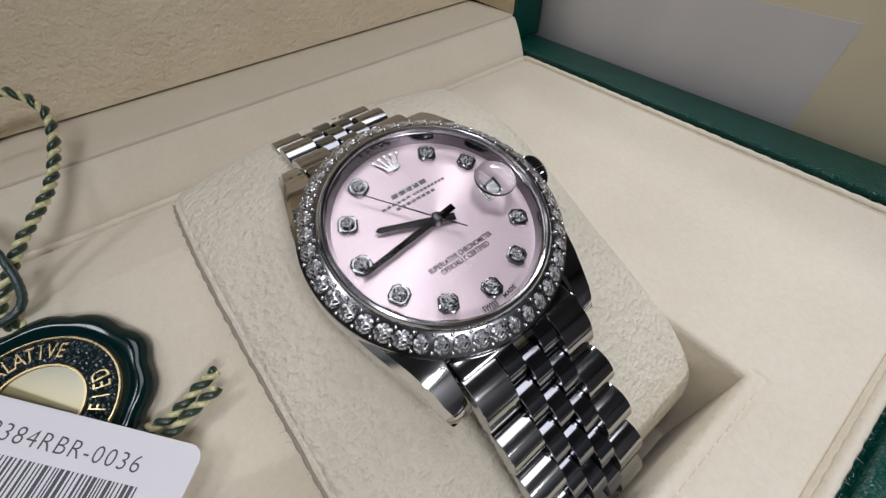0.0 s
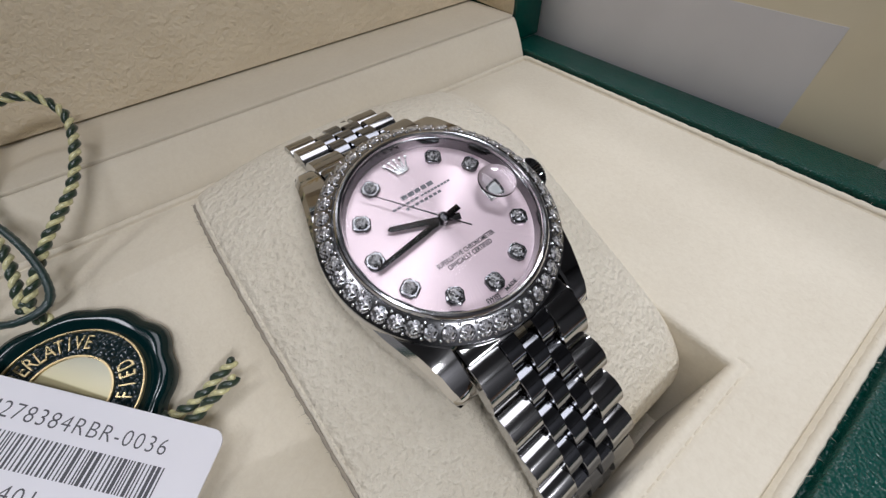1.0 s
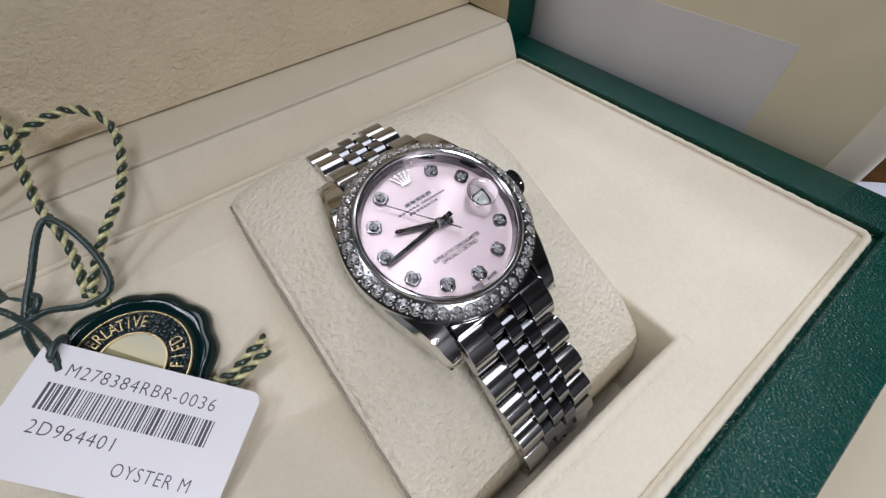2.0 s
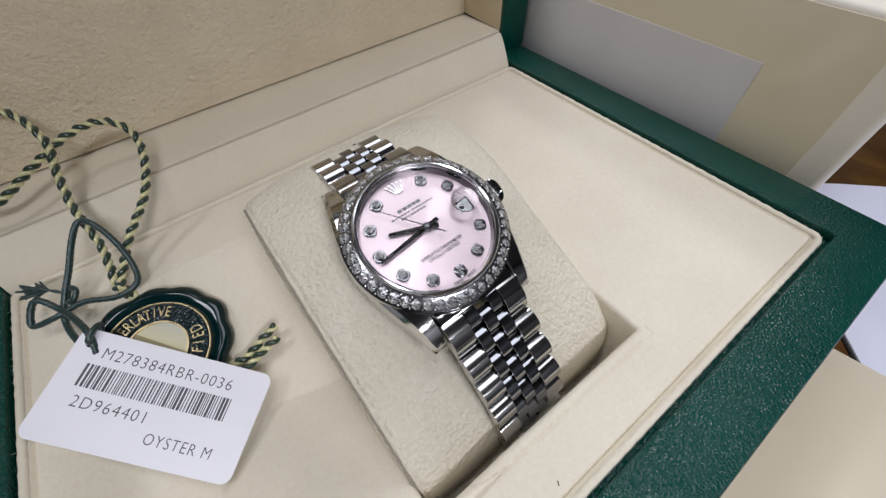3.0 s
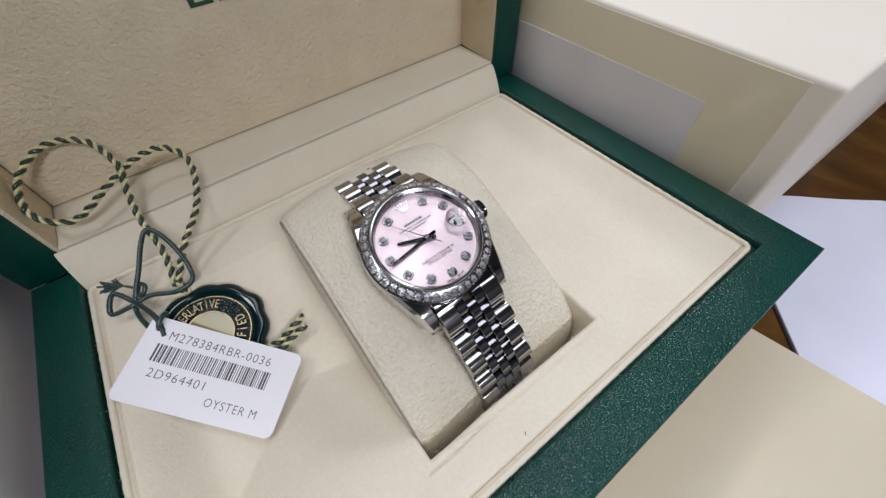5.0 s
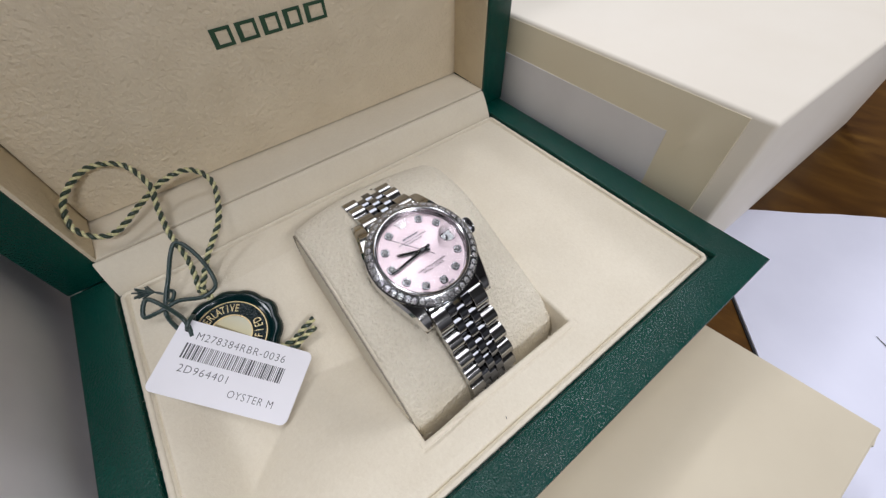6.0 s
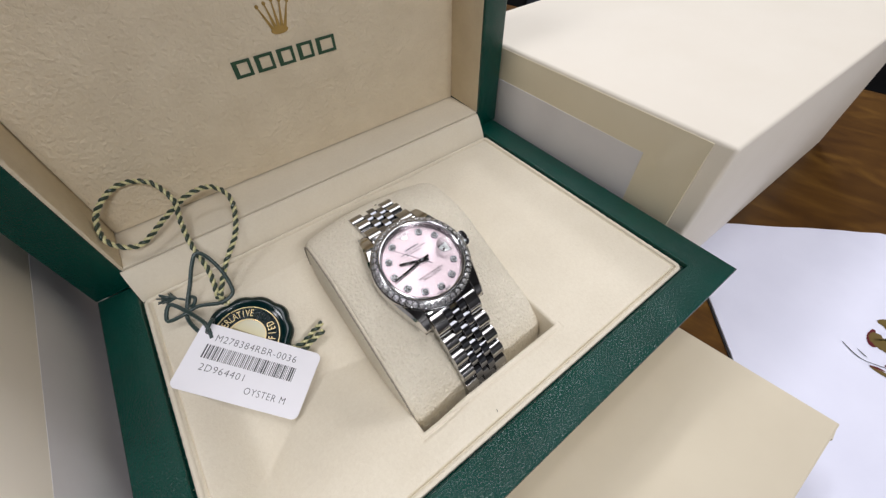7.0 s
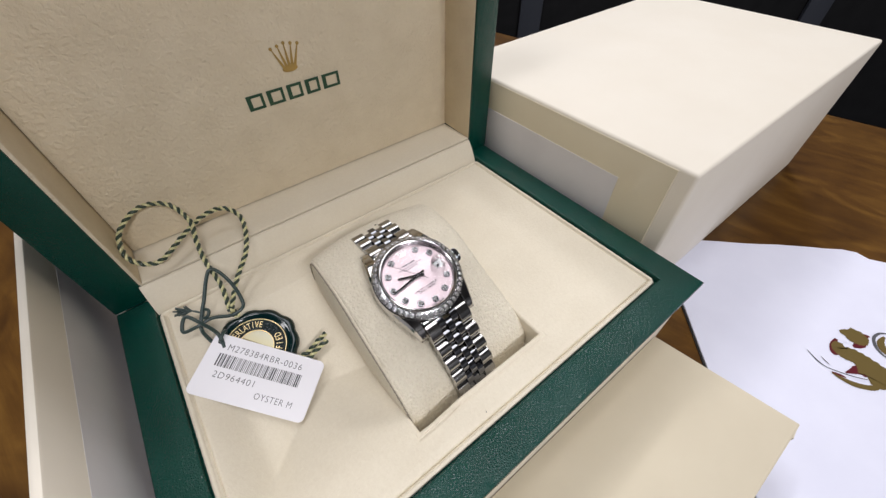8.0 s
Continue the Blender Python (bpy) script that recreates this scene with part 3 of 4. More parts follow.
def watch_box():
    ob = thing("watch_box", (0, 0, 0), "open green leather watch box lined in cream suede", "watch box")
    up = Matrix.Translation((0, 0, PAD))
    part("base_wall", rect_ring(-95.2, 95.2, -66.9, 90, -93, 93, -64.9, 88, 0, PAD - 0.6, 0.4), CREAM_CARTON, ob, "cream lower walls of the box")
    part("base_floor", box(-93, 93, -64.9, 88, 0.5, 3), CREAM_CARTON, ob)
    part("rim", rect_ring(-95.6, 95.6, -69, 63.5, -83.2, 83.2, -57.0, 62.5, PAD - 0.6, PAD + 1.7, 0.7), GREEN, ob, "dark green grained leather rim")
    part("rim_lip", rect_ring(-83.8, 83.8, -57.6, 62.2, -82.4, 82.4, -56.1, 62.0, PAD - 4, PAD - 0.9, 0.3), GREEN, ob)
    bm = pad_mesh()
    bm.transform(up)
    part("pad", bm, PAD_SUEDE, ob, "cream suede pad with a stitched border", sharp=60)
    part("well_floor", box(CUT[0] - 1, CUT[1] + 1, CUT[2] - 1, CUT[3] + 1, PAD - 31, PAD - 29.5), PAD_SUEDE, ob)
    bm = bmesh.new()
    for a, b in (((-28.4, -45.0, 0), (28.6, -45.0, 0)),):
        stitch_row(bm, a, b)
    bm.transform(Matrix.Translation((0, 0, PAD - 0.33)))
    part("stitching", bm, STITCH, ob)
    ring = []
    for cx, cy, a0 in ((80.0, 52.6, 0), (-80.1, 52.6, 90), (-80.1, -53.7, 180), (80.0, -53.7, 270)):
        for k in range(7):
            a = radians(a0 + 15 * k)
            ring.append(Vector((cx + 1.7 * math.cos(a), cy + 1.7 * math.sin(a), PAD - 0.15)))
    ring = resample(ring + ring[:1], 1.1)[:-1]
    ring = [p + Vector((0, 0, 0.07 * math.sin(k * 1.9))) for k, p in enumerate(ring)]
    part("border_piping", tube(ring, 0.85, 10, closed=True, wobble=0.05), PAD_SUEDE, ob, "soft rolled suede border", sharp=180)
    rng = random.Random(8)
    bm = bmesh.new()
    well = [Vector((x, y, PAD - 0.15)) for x, y in ((CUT[0], 20), (CUT[0], CUT[2]), (CUT[1], CUT[2]), (CUT[1], 20))]
    well[0].z = PAD - 2.5
    fibres(bm, well[1:3], rng, 300, 0.16, 0.2)
    fibres(bm, well[2:4], rng, 200, 0.16, 0.2)
    fibres(bm, [p + Vector((0, 0, 0.6)) for p in ring], rng, 3200, 0.38, 0.6)
    tagged(part("nap_fuzz", bm, STITCH, ob, "loose suede nap hairs", sharp=180), kind="stuff")
    # hinge cover between pad and lid
    bm = bmesh.new()
    prof = [(55.5, -2.5), (55.6, -1.0), (56.1, 0.7), (57.3, 3.4), (59.2, 7.0), (60.7, 9.3), (61.5, 10.2), (62.0, 10.4), (62.5, 10.25), (62.75, 9.6), (62.75, 6.0), (62.7, -2.5)]
    loft([[(x, y, z + PAD) for y, z in prof] for x in (-83.0, -82.4, -40, 0, 40, 81.8, 82.4)], bm)
    part("hinge_cover", bm, SMOOTH_CREAM, ob, "cream fabric hinge cover", sharp=30)
    # lid
    L = Matrix.Translation((0, 0, PAD)) @ lid_place()
    H = 122.0
    bm = box(-95.6, 96.0, 3.2, 7, -8.0, H, bevel=1.2)
    bm.transform(L)
    lid = part("lid", bm, GREEN, ob, "raised dark green leather lid")
    for b in ((-95.6, -82.5, -21.4, 3.2, -8.0, H), (83.2, 96.0, -22.0, 3.2, -8.0, H), (-82.9, 83.2, -22.0, 3.2, H - 11, H), (-82.9, 83.2, -18.0, 3.2, -8.0, -6.0)):
        bm = box(*b, bevel=0.7)
        bm.transform(L)
        part("lid_rim", bm, GREEN, lid)
    bm = box(-81.2, 83.0, 0.2, 3.0, 0.3, H - 13, bevel=0.25)
    bm.transform(L)
    part("lid_panel", bm, LID_LEATHER, lid, "cream grained leather lid panel")
    bm = bmesh.new()
    loft([[(x, y, z) for y, z in ((2.6, -0.75), (2.5, -0.4), (-20.1, 0.75), (-20.5, 0.6), (-20.65, 0.2), (-20.5, -0.4), (-20.2, -1.0), (-20.0, -5.5), (-0.1, -5.5))] for x in (-82.9, -82.5, 82.8, 83.2)], bm)
    bm.transform(L)
    part("lid_bottom_wall", bm, SMOOTH_CREAM, lid, sharp=35)
    for nm, x0, x1 in (("lid_side_wall", -83.2, -81.4), ("lid_side_wall", 82.9, 84.2)):
        bm = box(x0, x1, -21.0, 2.0, 0.3, H - 11, bevel=0.8)
        bm.transform(L)
        part(nm, bm, LID_LEATHER, lid)
    bm = box(-82.4, 83.4, -21.6, 2.0, H - 14, H - 10.5, bevel=0.8)
    bm.transform(L)
    part("lid_top_wall", bm, LID_LEATHER, lid)
    face = L @ Matrix.Rotation(radians(90), 4, "X")
    bm = crown_shape(11.6, 11.3, 0.12)
    bm.transform(face @ Matrix.Translation((3.6, 51.9, 0)))
    part("emblem", bm, GOLD_INK, lid, "gold printed five-spike emblem")
    x = -16.9
    for w in (6.6, 6.8, 6.4, 6.2, 7.8):
        bm = rect_ring(x, x + w, 40.9, 46.9, x + 1.7, x + w - 1.1, 41.9, 45.9, -0.1, 0.1, 0.02)
        bm.transform(face)
        part("wordmark_bar", bm, GREEN_INK, lid)
        x += w + 1.6
    return ob


watch_box()


# ---- cushion ----
def cushion():
    ob = thing("watch_cushion", (0, 0, PAD - 29.5), "cream suede watch pillow in the box well", "cushion")
    prof = [(31, -26), (34.5, -14), (35, -4), (33.5, 6), (30.5, 13), (26, 17.2), (19, 18.6), (8, 18.0), (-2, 14.8), (-13, 9.8), (-24, 4.6), (-32, 0.4), (-37.2, -4.0), (-39.6, -9.5), (-40, -26)]
    pts = spline([(0, y, z) for y, z in prof], 4)
    ctr = Vector((0, -2, -4))
    xs = [-27.7, -27.66, -27.45, -27.0, -26.45, -26.0, -25.7, -25.1, -24.2, -22, -17, -11, -5, 0, 5, 11, 17, 21.5, 24.2, 25.8, 26.9, 27.5, 27.7]
    secs = []
    for x in xs:
        e = abs(x + 0.3) / (25.7 if x < 0 else 28.0)
        dome = 4.6 * (1 - e ** 2.2)
        inset = 0.0
        lim = 25.1 if x < 0 else 23.6
        rad = 0.9 if x < 0 else 4.2
        if x < -26.05:
            q = min(1, (-26.0 - x) / 1.7)
            inset = 0.9 + 12 * (1 - math.sqrt(max(0, 1 - q ** 2.2)))
        elif abs(x) > lim:
            q = min(1, (abs(x) - lim) / rad)
            inset = rad * (1 - math.sqrt(max(0, 1 - q * q)))
        sec = []
        for p in pts:
            d = Vector((0, p.y - ctr.y, p.z - ctr.z))
            u = d.normalized()
            k = max(0, u.z) ** 0.7
            q = p + u * (dome * k - inset)
            sec.append((x, q.y, q.z + 29.5))
        secs.append(sec)
    bm = loft(secs)
    part("pillow", bm, CUSHION_SUEDE, ob, sharp=70)
    edge = [Vector((-26.1, p[1], p[2])) for p in secs[5]][2:-2]
    part("piping", tube(edge, 0.42, 8, wobble=0.12), CUSHION_SUEDE, ob, "thin seam piping along the side")
    seam = [Vector((-26.75, p[1], p[2])) for p in secs[4]][2:-2]
    part("seam", tube(resample(seam, 0.8), 0.26, 6, wobble=0.3), SEAM, ob, "greyed seam line with loose fibres")
    rng = random.Random(21)
    bm = bmesh.new()
    fibres(bm, seam, rng, 520, 0.55, 0.12)
    tagged(part("seam_fuzz", bm, SEAM, ob, sharp=180), kind="stuff")


cushion()

# ---- watch: x to 3 o'clock, y to 12, z off the dial ----
WATCH = Matrix(((0.9997, -0.0202, -0.0111), (0.016, 0.955, -0.2961), (0.0166, 0.2959, 0.9551)))
WATCH_AT = (-1.5, -9.02, 23.27 + PAD)


def gem_mesh(r, name, mat, sides=8):
    bm = bmesh.new()
    top = [bm.verts.new((0.55 * r * math.cos((i + 0.5) * 2 * math.pi / sides), 0.55 * r * math.sin((i + 0.5) * 2 * math.pi / sides), 0.27 * r)) for i in range(sides)]
    gir = [bm.verts.new((r * math.cos(i * math.pi / sides), r * math.sin(i * math.pi / sides), 0.08 * r)) for i in range(2 * sides)]
    low = bm.verts.new((0, 0, -0.7 * r))
    cen = bm.verts.new((0, 0, 0.30 * r))
    n = 2 * sides
    for i in range(sides):
        j = (i + 1) % sides
        bm.faces.new((top[i], top[j], cen))
        bm.faces.new((gir[2 * i], gir[2 * i + 1], top[i]))
        bm.faces.new((gir[2 * i + 1], gir[(2 * i + 2) % n], top[i]))
        bm.faces.new((top[i], gir[(2 * i + 2) % n], top[j]))
    for i in range(n):
        bm.faces.new((gir[i], low, gir[(i + 1) % n]))
    return finish(bm, mat, name, smooth=False)


def link_mesh(width, length, drop, name, mat, half=62, b=0.08):
    """A rounded bar across the bracelet: a round top of the given half angle with straight sides below."""
    r = length / 2 / math.sin(radians(half))
    prof = []
    for k in range(25):
        a = radians(half * (k / 12 - 1))
        prof.append((r * math.sin(a), r * math.cos(a) - r + 1.34))
    prof += [(length / 2 * 0.94, -drop), (-length / 2 * 0.94, -drop)]
    hw = width / 2
    secs = [[(-hw, s * 0.97, h - 0.07) for s, h in prof], [(-hw + b, s, h) for s, h in prof], [(hw - b, s, h) for s, h in prof], [(hw, s * 0.97, h - 0.07) for s, h in prof]]
    return finish(loft(secs), mat, name, sharp=26)


def path_points(points, start, step):
    """Places and slopes along a bracelet half, every step from the start."""
    pts = resample(spline([(0, y, h) for y, h in points], 10), 0.1)
    fr = frames_along(pts)
    out = []
    i = round(start / 0.1)
    while i < len(pts):
        t = fr[i][0] if fr[i][0].y > 0 else -fr[i][0]
        out.append((pts[i], math.degrees(math.atan2(t.z, t.y))))
        i += round(step / 0.1)
    return out


def hand_mesh(length, tail, w0, w1, z, name, mat, ridge=0.14):
    bm = bmesh.new()
    out = [(-w0 / 2, -tail), (w0 / 2, -tail), (w0 / 2, 0), (w1 / 2, length - 0.4), (0, length), (-w1 / 2, length - 0.4), (-w0 / 2, 0)]
    lo = [bm.verts.new((x, y, z - 0.06)) for x, y in out]
    hi = [bm.verts.new((x, y, z)) for x, y in out]
    r0, r1 = bm.verts.new((0, -tail + 0.2, z + ridge)), bm.verts.new((0, length - 0.5, z + ridge))
    n = len(out)
    for i in range(n):
        bm.faces.new((lo[i], lo[(i + 1) % n], hi[(i + 1) % n], hi[i]))
    bm.faces.new(lo[::-1])
    bm.faces.new((hi[0], hi[1], r0))
    bm.faces.new((hi[1], hi[2], hi[3], r1, r0))
    bm.faces.new((hi[3], hi[4], r1))
    bm.faces.new((hi[4], hi[5], r1))
    bm.faces.new((hi[5], hi[6], hi[0], r0, r1))
    return finish(bm, mat, name, sharp=15)


def watch():
    turn = WATCH.to_4x4()
    ob = thing("wristwatch", WATCH_AT, "steel wristwatch with pink dial and diamond bezel", "wristwatch", "", turn)
    part("case", revolve([(0, -8.2), (11, -8.2), (12.5, -7.6), (14.4, -6.6), (15.3, -5.4), (15.7, -4.0), (15.85, -2.7), (15.85, -1.4), (15.7, -0.6), (15.45, -0.35), (15.0, -0.3), (0, -0.6)], 128, closed=False), STEEL, ob, "polished steel case", sharp=30)
    for sx in (-1, 1):
        for sy in (-1, 1):
            rows = [(4, 8.3, 15.1, -0.5, -6.4), (8, 8.5, 14.2, -0.55, -6.4), (12, 8.62, 13.0, -0.9, -6.2), (15, 8.62, 12.2, -1.8, -5.9), (16.6, 8.62, 11.95, -2.6, -5.7), (17.6, 8.62, 11.65, -3.2, -5.6), (18.3, 8.65, 11.45, -3.9, -5.5), (18.7, 8.75, 11.2, -4.6, -5.4)]
            secs = []
            for y, xi, xo, ht, hb in rows:
                c = 0.5
                ring = [(xi, hb), (xo - c, hb), (xo, hb + c), (xo, ht - 0.9), (xo - 0.7, ht), (xi + 0.3, ht), (xi, ht - 0.3)]
                secs.append([(sx * x, sy * y, h) for x, h in ring])
            part("lug", loft(secs), STEEL, ob, sharp=35)
    # winding crown
    n = 72
    bm = bmesh.new()
    rings = []
    for x, r, f in ((15.4, 2.0, 0), (16.0, 2.0, 0), (16.0, 2.4, 1), (16.2, 2.5, 1), (17.7, 2.5, 1), (18.0, 2.35, 1), (18.2, 1.7, 0)):
        rings.append([(x, (r + f * 0.11 * (1 if i % 2 else -1)) * math.cos(2 * math.pi * i / n), -2.9 + (r + f * 0.11 * (1 if i % 2 else -1)) * math.sin(2 * math.pi * i / n)) for i in range(n)])
    loft(rings, bm)
    part("winding_crown", bm, FLANGE, ob, "fluted steel winding crown", sharp=25)
    # bezel
    bez = part("bezel", revolve([(13.25, -0.35), (15.5, -0.35), (15.8, -0.2), (15.74, 0.1), (15.45, 0.28), (13.7, 1.4), (13.4, 1.46), (13.3, 1.3)], 160), BEZEL_STEEL, ob, "steel bezel set with diamonds", sharp=30)
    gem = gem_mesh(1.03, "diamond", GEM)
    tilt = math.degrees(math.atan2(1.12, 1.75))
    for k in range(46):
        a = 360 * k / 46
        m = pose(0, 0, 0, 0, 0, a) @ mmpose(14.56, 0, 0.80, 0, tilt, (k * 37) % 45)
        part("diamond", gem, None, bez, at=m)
    bm = bmesh.new()
    for k in range(46):
        for r, h in ((15.34, 0.38), (13.78, 1.4)):
            a = 2 * math.pi * (k + 0.5) / 46
            bmesh.ops.create_icosphere(bm, subdivisions=1, radius=0.25, matrix=Matrix.Translation((r * math.cos(a), r * math.sin(a), h)))
    part("bead_setting", bm, RING_STEEL, bez, sharp=180)
    part("crystal_ring", revolve([(12.42, 0.3), (12.42, 1.62), (12.52, 1.84), (12.75, 1.96), (13.0, 1.92), (13.22, 1.74), (13.38, 1.42), (13.38, 0.3)], 128), RING_STEEL, ob, sharp=30)
    part("inner_flange", revolve([(12.44, 1.18), (12.3, 1.1), (12.0, -0.32), (12.0, -0.4), (12.44, -0.4)], 128), FLANGE, ob, sharp=30)
    dial = part("dial", revolve([(0, -0.35), (4, -0.35), (8, -0.35), (12.2, -0.35), (12.2, -0.55), (0, -0.55)], 96, closed=False), DIAL, ob, "pink sunray dial")
    setting = finish(prism([(1.14, 0.62), (0.62, 1.14), (-0.62, 1.14), (-1.14, 0.62), (-1.14, -0.62), (-0.62, -1.14), (0.62, -1.14), (1.14, -0.62)], -0.34, 0.12, bevel=0.2), FLANGE, "setting", sharp=20)
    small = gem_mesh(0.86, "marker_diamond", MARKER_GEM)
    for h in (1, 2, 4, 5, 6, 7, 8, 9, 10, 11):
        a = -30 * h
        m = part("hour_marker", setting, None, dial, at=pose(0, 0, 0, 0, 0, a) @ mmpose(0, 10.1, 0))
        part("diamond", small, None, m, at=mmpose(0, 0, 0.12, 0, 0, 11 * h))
    bm = crown_shape(3.7, 2.5, 0.12)
    part("emblem", bm, BRUSHED, dial, "small five-spike steel emblem", at=mmpose(0.1, 8.75, -0.2))
    bm = bars(bmesh.new(), (0.85, 0.9, 0.8, 0.75, 0.9), -2.5, 5.55, 0.62, 0.2, 0.02)
    bars(bm, (0.5,) * 6, -4.45, 4.6, 0.34, 0.19, 0.02)
    bars(bm, (0.4,) * 9, -0.05, 4.6, 0.32, 0.14, 0.02)
    bars(bm, (0.5,) * 8, -2.9, 3.85, 0.38, 0.22, 0.02)
    part("wordmark_bars", bm, GREY_INK, dial, at=mmpose(0, 0, -0.33))
    part("printed_text", letters("SUPERLATIVE CHRONOMETER", 0.9, 0.015, 1.05, 9.1, 0.02), INK, dial, at=mmpose(0, -4.75, -0.33), sharp=180)
    part("printed_text", letters("OFFICIALLY CERTIFIED", 0.9, 0.015, 1.05, 6.9, 0.02), INK, dial, at=mmpose(0, -5.6, -0.33), sharp=180)
    for word, a in (("SWISS", -7.2), ("MADE", 7.2)):
        part("printed_text", letters(word, 0.72, 0.015, 1.1, 1.9, 0.02), INK, dial, at=pose(0, 0, 0, 0, 0, a) @ mmpose(0, -11.62, -0.33), sharp=180)
    part("date_window", box(7.6, 9.9, -0.9, 0.9, -0.37, -0.3), DATE_WHITE, dial, "white date window")
    part("date_frame", rect_ring(7.3, 10.2, -1.2, 1.2, 7.6, 9.9, -0.9, 0.9, -0.36, -0.24, 0.05), STEEL, dial)
    part("date_bar", box(8.5, 8.95, -0.45, 0.45, -0.31, -0.28), INK, dial)
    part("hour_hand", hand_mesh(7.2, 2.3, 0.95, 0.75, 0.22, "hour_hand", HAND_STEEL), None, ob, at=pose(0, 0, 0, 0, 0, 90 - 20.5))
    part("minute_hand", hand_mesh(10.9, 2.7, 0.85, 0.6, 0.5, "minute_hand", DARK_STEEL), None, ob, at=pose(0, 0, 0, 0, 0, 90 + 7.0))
    part("seconds_hand", hand_mesh(11.0, 3.6, 0.2, 0.1, 0.8, "seconds_hand", STEEL, 0.05), None, ob, at=pose(0, 0, 0, 0, 0, 38))
    part("pinion", revolve([(0, -0.3), (0.72, -0.3), (0.72, 0.85), (0.5, 1.0), (0, 1.02)], 32, closed=False), DARK_STEEL, ob, sharp=30)
    crystal = part("crystal", revolve([(0, 1.2), (12.3, 1.2), (12.4, 1.3), (12.4, 1.85), (12.25, 1.97), (0, 2.0)], 128, closed=False), CRYSTAL, ob, "clear sapphire crystal", sharp=20)
    crystal.visible_shadow = False
    prof = [(0, 2.004), (2.55, 2.004), (2.6, 2.15)] + [(2.6 * math.cos(a), 2.15 + 0.62 * math.sin(a)) for a in [math.pi / 2 * k / 10 for k in range(1, 10)]] + [(0, 2.77)]
    lens = part("date_lens", revolve(prof, 48, closed=False), LENS_GLASS, ob, "magnifying lens over the date", at=mmpose(8.6, 0, 0), sharp=40)
    # bracelet
    front = [(-12.6, -2.3), (-17.3, -3.4), (-20, -4.6), (-24.3, -7.0), (-29.6, -9.9), (-34.9, -13.9), (-38, -17.9), (-40, -22.5), (-41, -28)]
    back = [(12.6, -2.3), (17, -3.9), (24.2, -8.2), (30, -12.6), (34, -17.3), (36, -22), (37, -28)]
    outer = link_mesh(4.5, 5.6, 1.35, "outer_link", BRUSHED, 74)
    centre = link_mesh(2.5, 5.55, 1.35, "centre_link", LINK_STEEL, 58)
    end = link_mesh(4.5, 7.6, 1.35, "end_link", BRUSHED, 46)
    for name, pts in (("bracelet_lower", front), ("bracelet_upper", back)):
        st = path_points(pts, 4.4, 2.9)
        bm = box(-8.5, 8.5, -1.7, 1.9, -1.5, 0.9, bevel=0.5)
        bm.transform(Matrix.Translation((0, math.copysign(14.3, pts[0][0]), -2.9)))
        br = part(name, bm, BRUSHED, ob, "five-row steel bracelet with rounded links")
        for k, (p, a) in enumerate(st):
            taper = 1 - 0.005 * k
            ang = a
            if k % 2 == 1:
                for sx in (-1, 1):
                    if k == 1:
                        part("end_link", end, None, br, at=mmpose(sx * 6.2, p.y - math.copysign(1.0, p.y), p.z + 0.35, ang, 0, 0))
                    else:
                        part("outer_link", outer, None, br, at=mmpose(sx * 6.2 * taper, p.y, p.z, ang, 0, 0))
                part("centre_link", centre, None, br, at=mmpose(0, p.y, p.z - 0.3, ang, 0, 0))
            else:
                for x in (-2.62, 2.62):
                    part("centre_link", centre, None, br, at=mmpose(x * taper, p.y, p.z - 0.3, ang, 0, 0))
    return ob


watch()


# ---- tag card, seal, cords ----
CARD = Matrix(((0.6451, 0.762, 0.0578), (-0.7109, 0.6261, -0.3202), (-0.2802, 0.1655, 0.9455)))
CARD_AT = (-60.95, 6.9, -2.4 + PAD)


def rounded(w, h, r, n=6):
    out = []
    for cx, cy, a0 in ((w - r, h - r, 0), (-w + r, h - r, 90), (-w + r, -h + r, 180), (w - r, -h + r, 270)):
        for k in range(n + 1):
            a = radians(a0 + 90 * k / n)
            out.append((cx + r * math.cos(a), cy + r * math.sin(a)))
    return out


